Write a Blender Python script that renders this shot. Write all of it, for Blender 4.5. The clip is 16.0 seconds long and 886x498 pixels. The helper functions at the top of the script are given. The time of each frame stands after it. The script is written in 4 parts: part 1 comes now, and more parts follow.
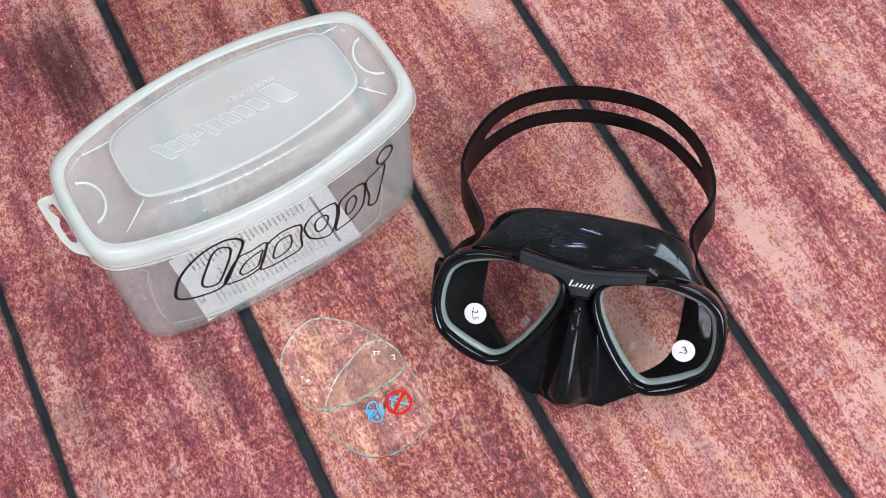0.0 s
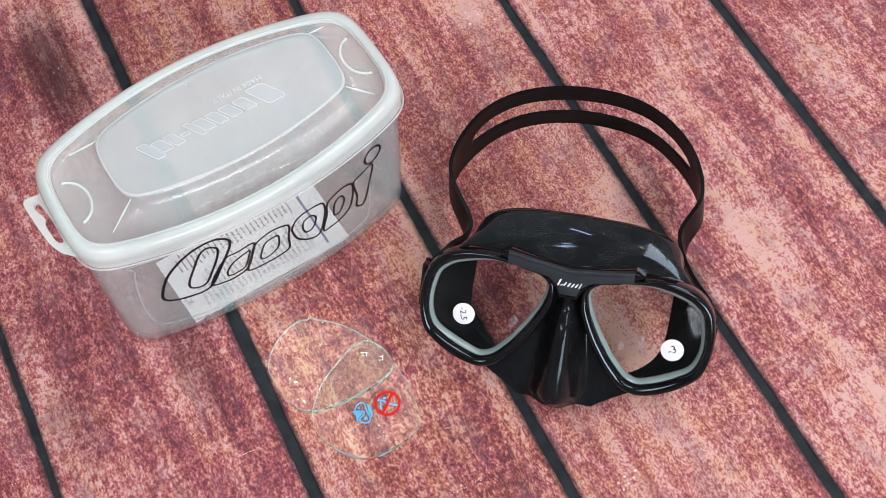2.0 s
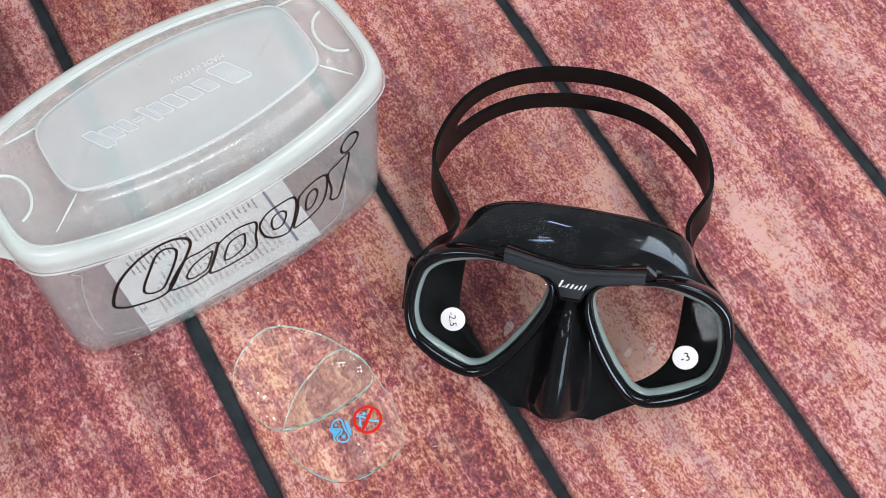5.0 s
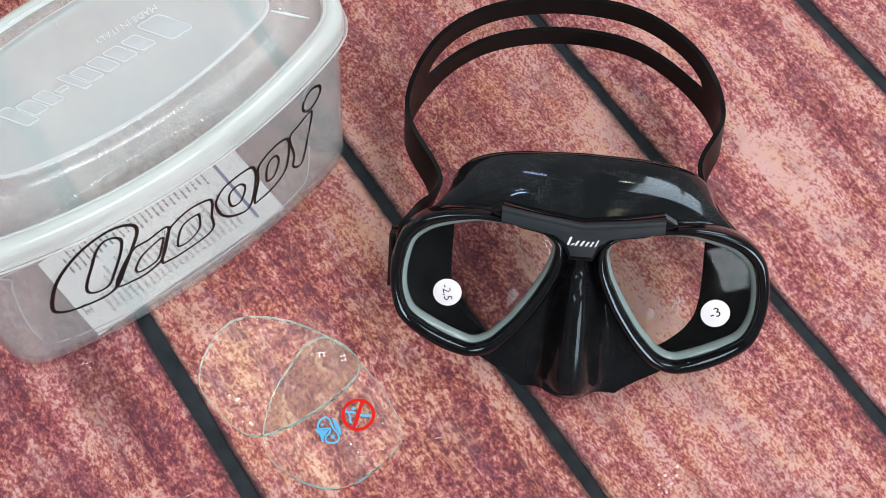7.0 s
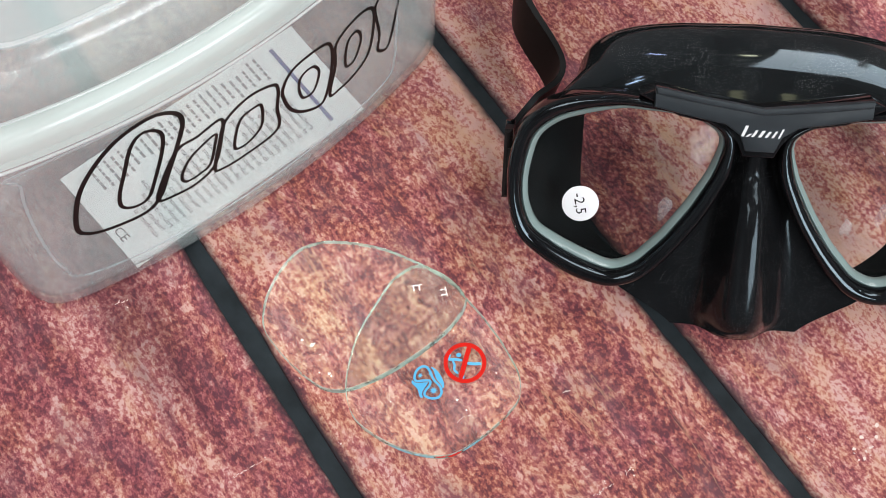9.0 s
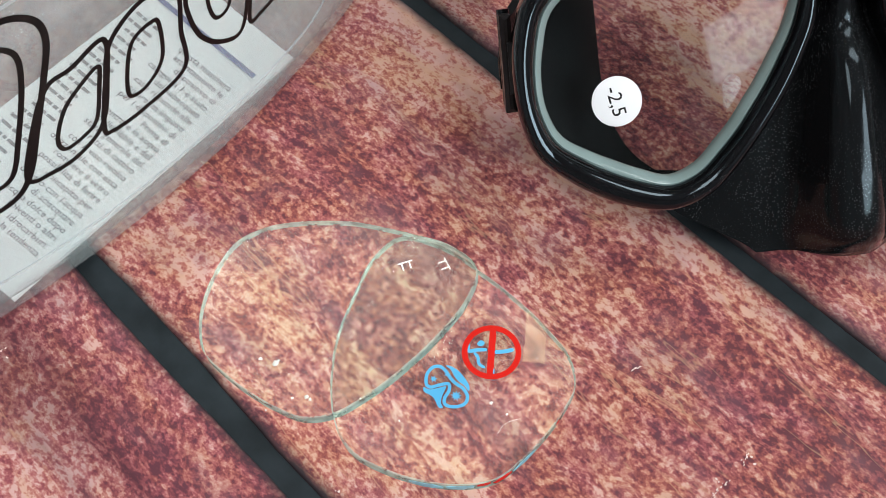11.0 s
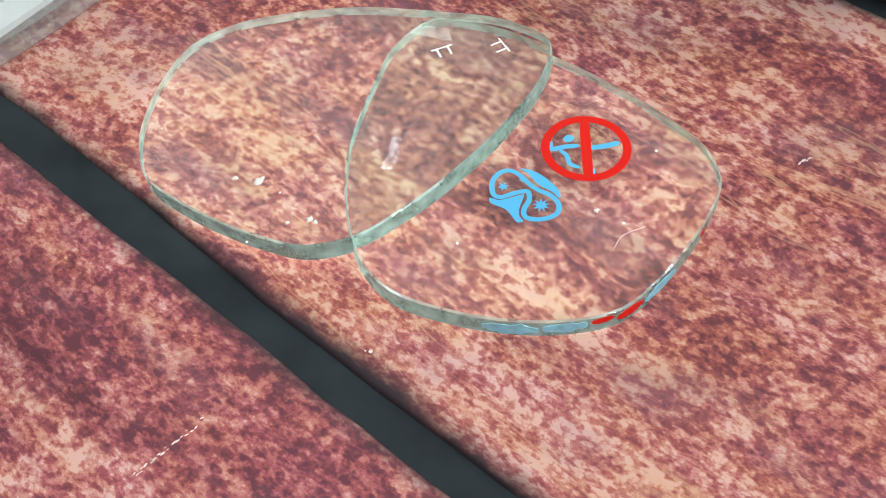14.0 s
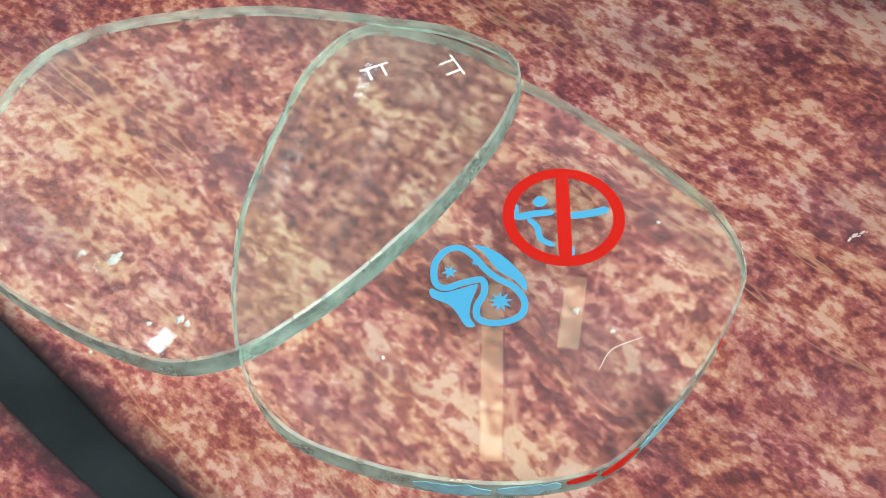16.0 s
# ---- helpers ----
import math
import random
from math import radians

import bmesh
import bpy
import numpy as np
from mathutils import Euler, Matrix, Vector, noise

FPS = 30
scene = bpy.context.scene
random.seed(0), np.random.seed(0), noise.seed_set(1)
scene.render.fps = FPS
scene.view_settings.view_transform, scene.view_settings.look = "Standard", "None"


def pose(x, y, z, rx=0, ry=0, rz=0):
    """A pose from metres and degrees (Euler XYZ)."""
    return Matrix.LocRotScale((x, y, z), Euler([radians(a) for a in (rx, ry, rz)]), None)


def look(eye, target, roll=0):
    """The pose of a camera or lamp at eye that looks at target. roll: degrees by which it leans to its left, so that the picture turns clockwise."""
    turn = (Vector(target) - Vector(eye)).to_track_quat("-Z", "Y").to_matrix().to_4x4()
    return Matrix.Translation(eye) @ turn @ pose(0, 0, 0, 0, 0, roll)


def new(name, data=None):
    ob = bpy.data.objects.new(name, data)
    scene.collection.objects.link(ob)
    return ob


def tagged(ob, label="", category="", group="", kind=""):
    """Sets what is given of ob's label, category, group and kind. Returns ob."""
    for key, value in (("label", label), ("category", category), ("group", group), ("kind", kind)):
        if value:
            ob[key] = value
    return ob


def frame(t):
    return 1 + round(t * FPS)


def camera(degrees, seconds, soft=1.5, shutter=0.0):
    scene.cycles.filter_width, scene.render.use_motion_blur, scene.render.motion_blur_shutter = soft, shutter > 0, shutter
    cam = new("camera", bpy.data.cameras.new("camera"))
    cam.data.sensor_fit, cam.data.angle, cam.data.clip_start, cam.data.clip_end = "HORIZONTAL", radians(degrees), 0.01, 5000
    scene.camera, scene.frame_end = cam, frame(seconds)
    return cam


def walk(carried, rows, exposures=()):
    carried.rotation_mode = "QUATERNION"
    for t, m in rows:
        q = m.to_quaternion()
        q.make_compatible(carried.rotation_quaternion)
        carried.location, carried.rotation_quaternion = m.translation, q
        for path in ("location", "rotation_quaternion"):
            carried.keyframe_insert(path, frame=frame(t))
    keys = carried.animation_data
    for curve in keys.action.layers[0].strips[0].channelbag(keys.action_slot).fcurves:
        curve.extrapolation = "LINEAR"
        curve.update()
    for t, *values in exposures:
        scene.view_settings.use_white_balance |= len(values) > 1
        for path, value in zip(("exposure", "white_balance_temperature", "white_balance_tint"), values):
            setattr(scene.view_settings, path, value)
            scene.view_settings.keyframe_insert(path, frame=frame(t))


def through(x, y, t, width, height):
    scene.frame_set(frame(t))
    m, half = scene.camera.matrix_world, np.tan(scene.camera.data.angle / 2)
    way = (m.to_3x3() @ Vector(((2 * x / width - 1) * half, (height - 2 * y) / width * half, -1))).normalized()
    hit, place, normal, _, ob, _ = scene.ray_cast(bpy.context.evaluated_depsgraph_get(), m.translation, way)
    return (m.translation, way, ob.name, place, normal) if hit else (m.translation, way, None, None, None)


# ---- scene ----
cam = camera(40.0, 16.0, soft=0.6)
PATH = [
    (0, look((0.1005, -0.2711, 0.6586), (0.0649, -0.1362, 0.3930), -3.65)),
    (0.5, look((0.1033, -0.2725, 0.6585), (0.0691, -0.1365, 0.3933), -3.18)),
    (1, look((0.1048, -0.2735, 0.6566), (0.0706, -0.1359, 0.3922), -3.17)),
    (1.5, look((0.1028, -0.2726, 0.6563), (0.0691, -0.1357, 0.3915), -2.95)),
    (2, look((0.1029, -0.2746, 0.6546), (0.0690, -0.1372, 0.3900), -3.00)),
    (2.5, look((0.0999, -0.2715, 0.6503), (0.0665, -0.1341, 0.3857), -2.66)),
    (3, look((0.0961, -0.2704, 0.6430), (0.0635, -0.1330, 0.3783), -2.01)),
    (3.4, look((0.0962, -0.2699, 0.6368), (0.0658, -0.1328, 0.3717), -1.46)),
    (3.5, look((0.0960, -0.2692, 0.6351), (0.0663, -0.1324, 0.3697), -1.26)),
    (4, look((0.0911, -0.2618, 0.6237), (0.0660, -0.1248, 0.3580), 0.34)),
    (4.2, look((0.0893, -0.2587, 0.6183), (0.0635, -0.1210, 0.3531), 0.05)),
    (6.3, look((0.0460, -0.2194, 0.5504), (0.0415, -0.0862, 0.2816), 4.41)),
    (6.5, look((0.0456, -0.2171, 0.5430), (0.0405, -0.0854, 0.2735), 3.47)),
    (7, look((0.0479, -0.2115, 0.5244), (0.0437, -0.0788, 0.2554), 2.47)),
    (7.1, look((0.0447, -0.2089, 0.5199), (0.0399, -0.0745, 0.2517), 2.36)),
    (7.5, look((0.0391, -0.2025, 0.4983), (0.0368, -0.0665, 0.2310), 3.27)),
    (8, look((0.0329, -0.1991, 0.4675), (0.0295, -0.0638, 0.1998), 2.79)),
    (8.2, look((0.0299, -0.2035, 0.4657), (0.0300, -0.0719, 0.1961), 1.03)),
    (8.5, look((0.0267, -0.1954, 0.4373), (0.0196, -0.0644, 0.1675), 1.22)),
    (8.7, look((0.0257, -0.1914, 0.4277), (0.0158, -0.0631, 0.1567), -0.05)),
    (9, look((0.0184, -0.1835, 0.4089), (0.0039, -0.0579, 0.1368), -2.54)),
    (9.2, look((0.0137, -0.1822, 0.3941), (-0.0011, -0.0555, 0.1226), -3.08)),
    (9.5, look((0.0091, -0.1796, 0.3726), (-0.0054, -0.0514, 0.1017), -3.92)),
    (9.7, look((0.0082, -0.1786, 0.3597), (-0.0080, -0.0497, 0.0893), -5.47)),
    (11.8, look((-0.0246, -0.1710, 0.2405), (-0.0014, -0.0106, -0.0119), -1.64)),
    (11.9, look((-0.0256, -0.1714, 0.2356), (-0.0047, -0.0116, -0.0174), -2.61)),
    (12, look((-0.0267, -0.1725, 0.2305), (-0.0087, -0.0137, -0.0234), -3.67)),
    (12.1, look((-0.0265, -0.1739, 0.2251), (-0.0112, -0.0163, -0.0297), -4.76)),
    (12.2, look((-0.0261, -0.1754, 0.2194), (-0.0127, -0.0192, -0.0364), -5.56)),
    (12.5, look((-0.0254, -0.1756, 0.2030), (-0.0127, -0.0201, -0.0533), -6.32)),
    (13, look((-0.0265, -0.1736, 0.1870), (-0.0088, -0.0092, -0.0634), -5.56)),
    (13.5, look((-0.0302, -0.1727, 0.1714), (-0.0087, 0.0029, -0.0709), -4.09)),
    (13.8, look((-0.0337, -0.1744, 0.1606), (-0.0097, 0.0110, -0.0740), -3.49)),
    (14, look((-0.0354, -0.1767, 0.1503), (-0.0101, 0.0128, -0.0809), -3.07)),
    (14.2, look((-0.0344, -0.1746, 0.1403), (-0.0120, 0.0183, -0.0884), -2.95)),
    (14.4, look((-0.0291, -0.1751, 0.1323), (-0.0072, 0.0196, -0.0948), -3.22)),
    (14.5, look((-0.0306, -0.1789, 0.1325), (-0.0083, 0.0162, -0.0944), -3.93)),
    (14.7, look((-0.0324, -0.1787, 0.1299), (-0.0096, 0.0155, -0.0977), -4.05)),
    (15, look((-0.0316, -0.1688, 0.1218), (-0.0086, 0.0201, -0.1101), -2.82)),
    (15.3, look((-0.0311, -0.1536, 0.1188), (-0.0055, 0.0275, -0.1190), -1.88)),
    (15.4, look((-0.0297, -0.1488, 0.1184), (-0.0039, 0.0313, -0.1201), -1.81)),
    (15.5, look((-0.0278, -0.1443, 0.1182), (-0.0022, 0.0357, -0.1204), -1.90)),
    (15.6, look((-0.0254, -0.1400, 0.1192), (-0.0001, 0.0391, -0.1201), -1.92)),
    (15.7, look((-0.0237, -0.1367, 0.1201), (0.0020, 0.0411, -0.1202), -1.77)),
    (15.8, look((-0.0231, -0.1342, 0.1205), (0.0032, 0.0418, -0.1210), -1.52)),
    (16, look((-0.0217, -0.1272, 0.1228), (0.0070, 0.0464, -0.1202), -0.80)),
]
walk(cam, PATH, [(0.0, 0.03, 6250, 14), (6.3, 0.0, 6250, 12), (9.7, 0.0, 6350, 8), (11.8, -0.03, 6200, 6), (13.5, -0.02, 6200, 6), (14.7, 0.1, 6250, 2), (15.3, 0.05, 6250, 1), (16.0, -0.12, 6250, 0)])

# ---- light: a room with one daylight window and ceiling spots ----
GRAIN = -52.15                      # direction of the floor boards, degrees
world = bpy.data.worlds.new("sky")
scene.world = world
world.use_nodes = True
wn = world.node_tree.nodes
sky = wn.new("ShaderNodeTexSky")
sky.sky_type, sky.sun_disc, sky.sun_elevation, sky.sun_rotation = "NISHITA", False, radians(40), radians(60)
world.node_tree.links.new(sky.outputs[0], wn["Background"].inputs[0])
wn["Background"].inputs[1].default_value = 0.12


def area_lamp(name, m, sx, sy, watts, color):
    data = bpy.data.lights.new(name, "AREA")
    data.shape, data.size, data.size_y, data.energy, data.color = "RECTANGLE", sx, sy, watts, color
    ob = new(name, data)
    ob.matrix_world = m
    return ob


TURN = pose(0, 0, 0, 0, 0, GRAIN)   # room axes: x along the boards, y across them
area_lamp("window_daylight", TURN @ look((-1.18, 2.02, 1.3), (0, 0, 0.2)), 0.74, 1.0, 15, (0.93, 0.97, 1.0))
area_lamp("window_daylight", TURN @ look((2.02, 0.15, 1.55), (0, 0, 0.2)), 1.5, 0.95, 58, (0.96, 0.98, 1.0))
# added soft overhead fill, no fixture known; kept clear of the lenses' reflections
for px, py, watts in ((0.35, 0.95, 22), (0.2, -0.95, 21)):
    area_lamp("overhead_fill", TURN @ pose(px, py, 2.28), 1.1, 0.7, watts, (1.0, 0.98, 0.96))
for px, py, ln, watts in ((-1.62, 1.05, 0.2, 0.7), (-1.8, 1.2, 0.12, 0.25)):
    area_lamp("tube_light", TURN @ pose(px, py, 2.27, 0, 0, 115), ln, 0.035, watts, (0.7, 0.8, 1.0))
for px, py, ln, turn, watts in ((-0.78, 1.0, 0.46, 130, 0.2), (-0.74, 1.24, 0.2, 122, 0.1)):
    area_lamp("warm_strip_light", TURN @ pose(px, py, 2.27, 0, 0, turn), ln, 0.05, watts, (0.95, 0.78, 0.42))
area_lamp("tube_light", TURN @ look((-2.06, 1.55, 1.16), (0, 0, 0.2), 35), 0.03, 0.3, 0.6, (0.62, 0.68, 1.0))
area_lamp("wall_spot", TURN @ look((-1.82, 2.06, 1.4), (0, 0, 0.2)), 0.07, 0.07, 0.25, (1.0, 0.9, 0.6))
for px, py in ((-1.64, 0.32), (0.9, 1.7), (-0.3, 1.8)):
    area_lamp("ceiling_spot", TURN @ pose(px, py, 2.27), 0.06, 0.06, 0.9, (0.95, 0.97, 1.0))


# ---- materials ----
def shader(name):
    m = bpy.data.materials.new(name)
    m.use_nodes = True
    nt = m.node_tree
    return m, nt, nt.nodes["Principled BSDF"], nt.nodes["Material Output"]


def node(nt, kind, links=(), **props):
    n = nt.nodes.new("ShaderNode" + kind)
    for k, v in props.items():
        if k == "operation":
            n.operation = v
        elif k == "blend":
            n.data_type, n.blend_type = "RGBA", v
        elif k == "scale":
            n.inputs["Scale"].default_value = v
        elif k == "detail":
            n.inputs["Detail"].default_value = v
        elif k == "rough":
            n.inputs["Roughness"].default_value = v
        elif k == "feature":
            n.feature = v
    for slot, value in links:
        if isinstance(value, bpy.types.NodeSocket):
            nt.links.new(value, n.inputs[slot])
        else:
            n.inputs[slot].default_value = value
    return n


def ramp(nt, fac, stops):
    n = nt.nodes.new("ShaderNodeValToRGB")
    els = n.color_ramp.elements
    while len(els) < len(stops):
        els.new(0.5)
    for e, (p, c) in zip(els, stops):
        e.position, e.color = p, (*c, 1)
    nt.links.new(fac, n.inputs[0])
    return n


def scaled(nt, vec, sx, sy, sz=1.0, turn=0.0):
    n = nt.nodes.new("ShaderNodeMapping")
    n.inputs["Rotation"].default_value = (0, 0, radians(turn))
    n.inputs["Scale"].default_value = (sx, sy, sz)
    nt.links.new(vec, n.inputs["Vector"])
    return n


# scorched places: along and across the boards, half length, half width, strength
STAINS = ((-29.4, -11.9, 6.0, 2.8, 0.8), (-25.0, -11.1, 5.0, 1.6, 0.55), (-4.1, -10.7, 5.5, 1.8, 0.5), (-3.5, -18.2, 4.5, 2.0, 0.4), (4.5, 18.4, 3.0, 1.1, 0.6), (14.0, -20.5, 5.0, 1.6, 0.4))


# places set paler, or darker where the amount is negative, given likewise
TONE_PATCHES = ((-7.5, 4.8, 8.0, 3.0, 0.44), (-4.0, 14.8, 8.0, 3.4, 0.22), (-19.1, 15.0, 2.2, 1.3, 0.4), (13.0, 9.6, 4.0, 2.2, 0.3), (6.3, 12.4, 4.0, 2.0, 0.28), (-9.0, 24.8, 7.0, 1.6, 0.25), (6.2, -6.2, 5.0, 1.8, 0.3), (5.0, 2.4, 7.5, 3.0, -0.24))


def board_material():
    """Stained, mottled red-brown boards: short flecks along the grain, blotches, broad tone changes and streaks."""
    m, nt, b, out = shader("stained_boards")
    geo = nt.nodes.new("ShaderNodeNewGeometry")
    info = nt.nodes.new("ShaderNodeObjectInfo")
    jump = node(nt, "Math", [(0, info.outputs["Random"]), (1, 37.0)], operation="MULTIPLY")
    shift = node(nt, "CombineXYZ", [(2, jump.outputs[0])])
    turned = scaled(nt, geo.outputs["Position"], 100, 100, 0, 0)     # centimetres
    along = nt.nodes.new("ShaderNodeVectorRotate")
    along.inputs["Angle"].default_value = radians(-GRAIN)
    along.inputs["Axis"].default_value = (0, 0, 1)
    nt.links.new(turned.outputs[0], along.inputs["Vector"])
    base = node(nt, "VectorMath", [(0, along.outputs[0]), (1, shift.outputs[0])], operation="ADD").outputs[0]
    # gentle wander of the grain
    wob = node(nt, "TexNoise", [("Vector", scaled(nt, base, 0.12, 0.3).outputs[0])], scale=1.0, detail=2)
    wobv = node(nt, "VectorMath", [(0, wob.outputs["Color"]), (1, (0.0, 1.0, 0.0))], operation="MULTIPLY")
    grain = node(nt, "VectorMath", [(0, base), (1, wobv.outputs[0])], operation="ADD").outputs[0]
    fleck = node(nt, "TexNoise", [("Vector", scaled(nt, grain, 2.4, 3.7).outputs[0])], scale=1.0, detail=2, rough=0.5)
    fine = node(nt, "TexNoise", [("Vector", scaled(nt, grain, 5.6, 8.4).outputs[0])], scale=1.0, detail=2, rough=0.5)
    dustn = node(nt, "TexNoise", [("Vector", scaled(nt, grain, 13.0, 17.0).outputs[0])], scale=1.0, detail=2, rough=0.6)
    blot = node(nt, "TexNoise", [("Vector", scaled(nt, base, 0.8, 1.3).outputs[0])], scale=1.0, detail=4, rough=0.6)
    broad = node(nt, "TexNoise", [("Vector", scaled(nt, grain, 0.07, 0.2).outputs[0])], scale=1.0, detail=4, rough=0.55)
    streak = node(nt, "TexNoise", [("Vector", scaled(nt, grain, 0.12, 1.3).outputs[0])], scale=1.0, detail=4, rough=0.6)
    saw = node(nt, "TexNoise", [("Vector", scaled(nt, base, 2.4, 0.22).outputs[0])], scale=1.0, detail=2, rough=0.5)
    pits = node(nt, "TexVoronoi", [("Vector", scaled(nt, grain, 4.2, 6.0).outputs[0])], scale=1.0)
    torn = node(nt, "TexNoise", [("Vector", scaled(nt, grain, 0.1, 0.5).outputs[0])], scale=1.0, detail=5, rough=0.6)
    peel = node(nt, "MapRange", [("Value", torn.outputs[0]), ("From Min", 0.525), ("From Max", 0.54)])
    amount = node(nt, "SeparateColor", [(0, info.outputs["Color"])]).outputs[2]
    patch = node(nt, "Math", [(0, peel.outputs[0]), (1, amount)], operation="MULTIPLY")
    # crumbled paint: small patches with definite edges
    crisp = node(nt, "MapRange", [("Value", fleck.outputs[0]), ("From Min", 0.45), ("From Max", 0.56)])
    crumb = node(nt, "MapRange", [("Value", fine.outputs[0]), ("From Min", 0.43), ("From Max", 0.56)])
    total = None
    for tex, wgt in ((fleck.outputs[0], 0.4), (fine.outputs[0], 0.6), (crisp.outputs[0], 0.19), (crumb.outputs[0], 0.3), (blot.outputs[0], 0.4), (broad.outputs[0], 1.95), (streak.outputs[0], 1.15), (saw.outputs[0], 0.5), (pits.outputs["Distance"], 0.28), (patch.outputs[0], 0.5), (dustn.outputs[0], 1.0)):
        part_ = node(nt, "Math", [(0, tex), (1, wgt)], operation="MULTIPLY").outputs[0]
        total = part_ if total is None else node(nt, "Math", [(0, total), (1, part_)], operation="ADD").outputs[0]
    tone = node(nt, "SeparateColor", [(0, info.outputs["Color"])]).outputs[0]
    total = node(nt, "Math", [(0, total), (1, tone)], operation="ADD").outputs[0]
    # places of paler tone, and of darker tone where the amount is negative
    for sx, sy, rx, ry, amount in TONE_PATCHES:
        off_v = node(nt, "VectorMath", [(0, along.outputs[0]), (1, (sx, sy, 0))], operation="SUBTRACT")
        fit_v = node(nt, "VectorMath", [(0, off_v.outputs[0]), (1, (1 / rx, 1 / ry, 0))], operation="MULTIPLY")
        far = node(nt, "VectorMath", [(0, fit_v.outputs[0])], operation="LENGTH").outputs["Value"]
        rag = node(nt, "Math", [(0, fleck.outputs[0]), (1, 2.4), (2, -1.2)], operation="MULTIPLY_ADD")
        edge_s = node(nt, "Math", [(0, far), (1, rag.outputs[0])], operation="ADD")
        mask_s = node(nt, "MapRange", [("Value", edge_s.outputs[0]), ("From Min", 0.2), ("From Max", 1.0), ("To Min", amount), ("To Max", 0.0)])
        total = node(nt, "Math", [(0, total), (1, mask_s.outputs[0])], operation="ADD").outputs[0]
    fac = node(nt, "MapRange", [("Value", total), ("From Min", 3.09), ("From Max", 4.13)]).outputs[0]
    warm = ramp(nt, fac, [(0.0, (0.125, 0.04, 0.044)), (0.22, (0.205, 0.058, 0.056)), (0.45, (0.305, 0.09, 0.072)), (0.66, (0.43, 0.165, 0.114)), (0.86, (0.51, 0.25, 0.168)), (1.0, (0.58, 0.34, 0.24))])
    rosy = ramp(nt, fac, [(0.0, (0.12, 0.039, 0.054)), (0.22, (0.195, 0.055, 0.067)), (0.45, (0.29, 0.078, 0.09)), (0.66, (0.41, 0.145, 0.14)), (0.86, (0.5, 0.235, 0.21)), (1.0, (0.59, 0.36, 0.33))])
    hue = node(nt, "TexNoise", [("Vector", scaled(nt, grain, 0.6, 1.3).outputs[0])], scale=1.0, detail=5, rough=0.65)
    warmth = node(nt, "SeparateColor", [(0, info.outputs["Color"])]).outputs[1]
    hue1 = node(nt, "Math", [(0, hue.outputs[0]), (1, warmth)], operation="ADD")
    huef = ramp(nt, hue1.outputs[0], [(0.45, (0, 0, 0)), (0.74, (1, 1, 1))])
    col = node(nt, "Mix", [(0, huef.outputs[0]), (6, rosy.outputs[0]), (7, warm.outputs[0])], blend="MIX")
    # cooler, greyer stain in places
    cool = node(nt, "TexNoise", [("Vector", scaled(nt, grain, 0.22, 0.4, 1.0).outputs[0])], scale=1.7, detail=4, rough=0.6)
    coolf = ramp(nt, cool.outputs[0], [(0.5, (0, 0, 0)), (0.74, (0.55, 0.55, 0.55))])
    mixa = node(nt, "Mix", [(0, coolf.outputs[0]), (6, col.outputs[2]), (7, (0.19, 0.1, 0.12, 1))], blend="MIX")
    # a few dark scorched places, drawn out along the grain
    for sx, sy, rx, ry, amount in STAINS:
        off_v = node(nt, "VectorMath", [(0, along.outputs[0]), (1, (sx, sy, 0))], operation="SUBTRACT")
        fit_v = node(nt, "VectorMath", [(0, off_v.outputs[0]), (1, (1 / rx, 1 / ry, 0))], operation="MULTIPLY")
        far = node(nt, "VectorMath", [(0, fit_v.outputs[0])], operation="LENGTH").outputs["Value"]
        rag = node(nt, "Math", [(0, streak.outputs[0]), (1, 1.6), (2, -0.8)], operation="MULTIPLY_ADD")
        edge_s = node(nt, "Math", [(0, far), (1, rag.outputs[0])], operation="ADD")
        mask_s = node(nt, "MapRange", [("Value", edge_s.outputs[0]), ("From Min", 0.25), ("From Max", 1.0), ("To Min", amount), ("To Max", 0.0)])
        mixa = node(nt, "Mix", [(0, mask_s.outputs[0]), (6, mixa.outputs[2]), (7, (0.055, 0.02, 0.024, 1))], blend="MIX")
    # thin pale cracks that wander along the grain
    vein = node(nt, "TexNoise", [("Vector", scaled(nt, grain, 0.045, 0.33).outputs[0])], scale=1.0, detail=5, rough=0.62)
    off = node(nt, "Math", [(0, vein.outputs[0]), (1, 0.545)], operation="SUBTRACT")
    dist = node(nt, "Math", [(0, off.outputs[0])], operation="ABSOLUTE")
    line = node(nt, "MapRange", [("Value", dist.outputs[0]), ("From Min", 0.001), ("From Max", 0.006), ("To Min", 0.5), ("To Max", 0.0)])
    broken = node(nt, "Math", [(0, line.outputs[0]), (1, huef.outputs[0])], operation="MULTIPLY")
    mixb = node(nt, "Mix", [(0, broken.outputs[0]), (6, mixa.outputs[2]), (7, (0.56, 0.33, 0.2, 1))], blend="MIX")
    # soft printed shade of the joints, put unevenly into the board's edge colour
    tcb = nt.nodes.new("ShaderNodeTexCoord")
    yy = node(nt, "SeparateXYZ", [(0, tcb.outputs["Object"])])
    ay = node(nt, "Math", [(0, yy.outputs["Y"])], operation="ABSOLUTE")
    edge_noise = node(nt, "TexNoise", [("Vector", scaled(nt, base, 1.2, 2.0).outputs[0])], scale=1.0, detail=4, rough=0.6)
    edge_shift = node(nt, "Math", [(0, edge_noise.outputs[0]), (1, 0.004), (2, -0.002)], operation="MULTIPLY_ADD")
    ayn = node(nt, "Math", [(0, ay.outputs[0]), (1, edge_shift.outputs[0])], operation="ADD")
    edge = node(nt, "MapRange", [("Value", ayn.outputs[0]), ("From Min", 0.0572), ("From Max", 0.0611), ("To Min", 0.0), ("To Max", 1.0)])
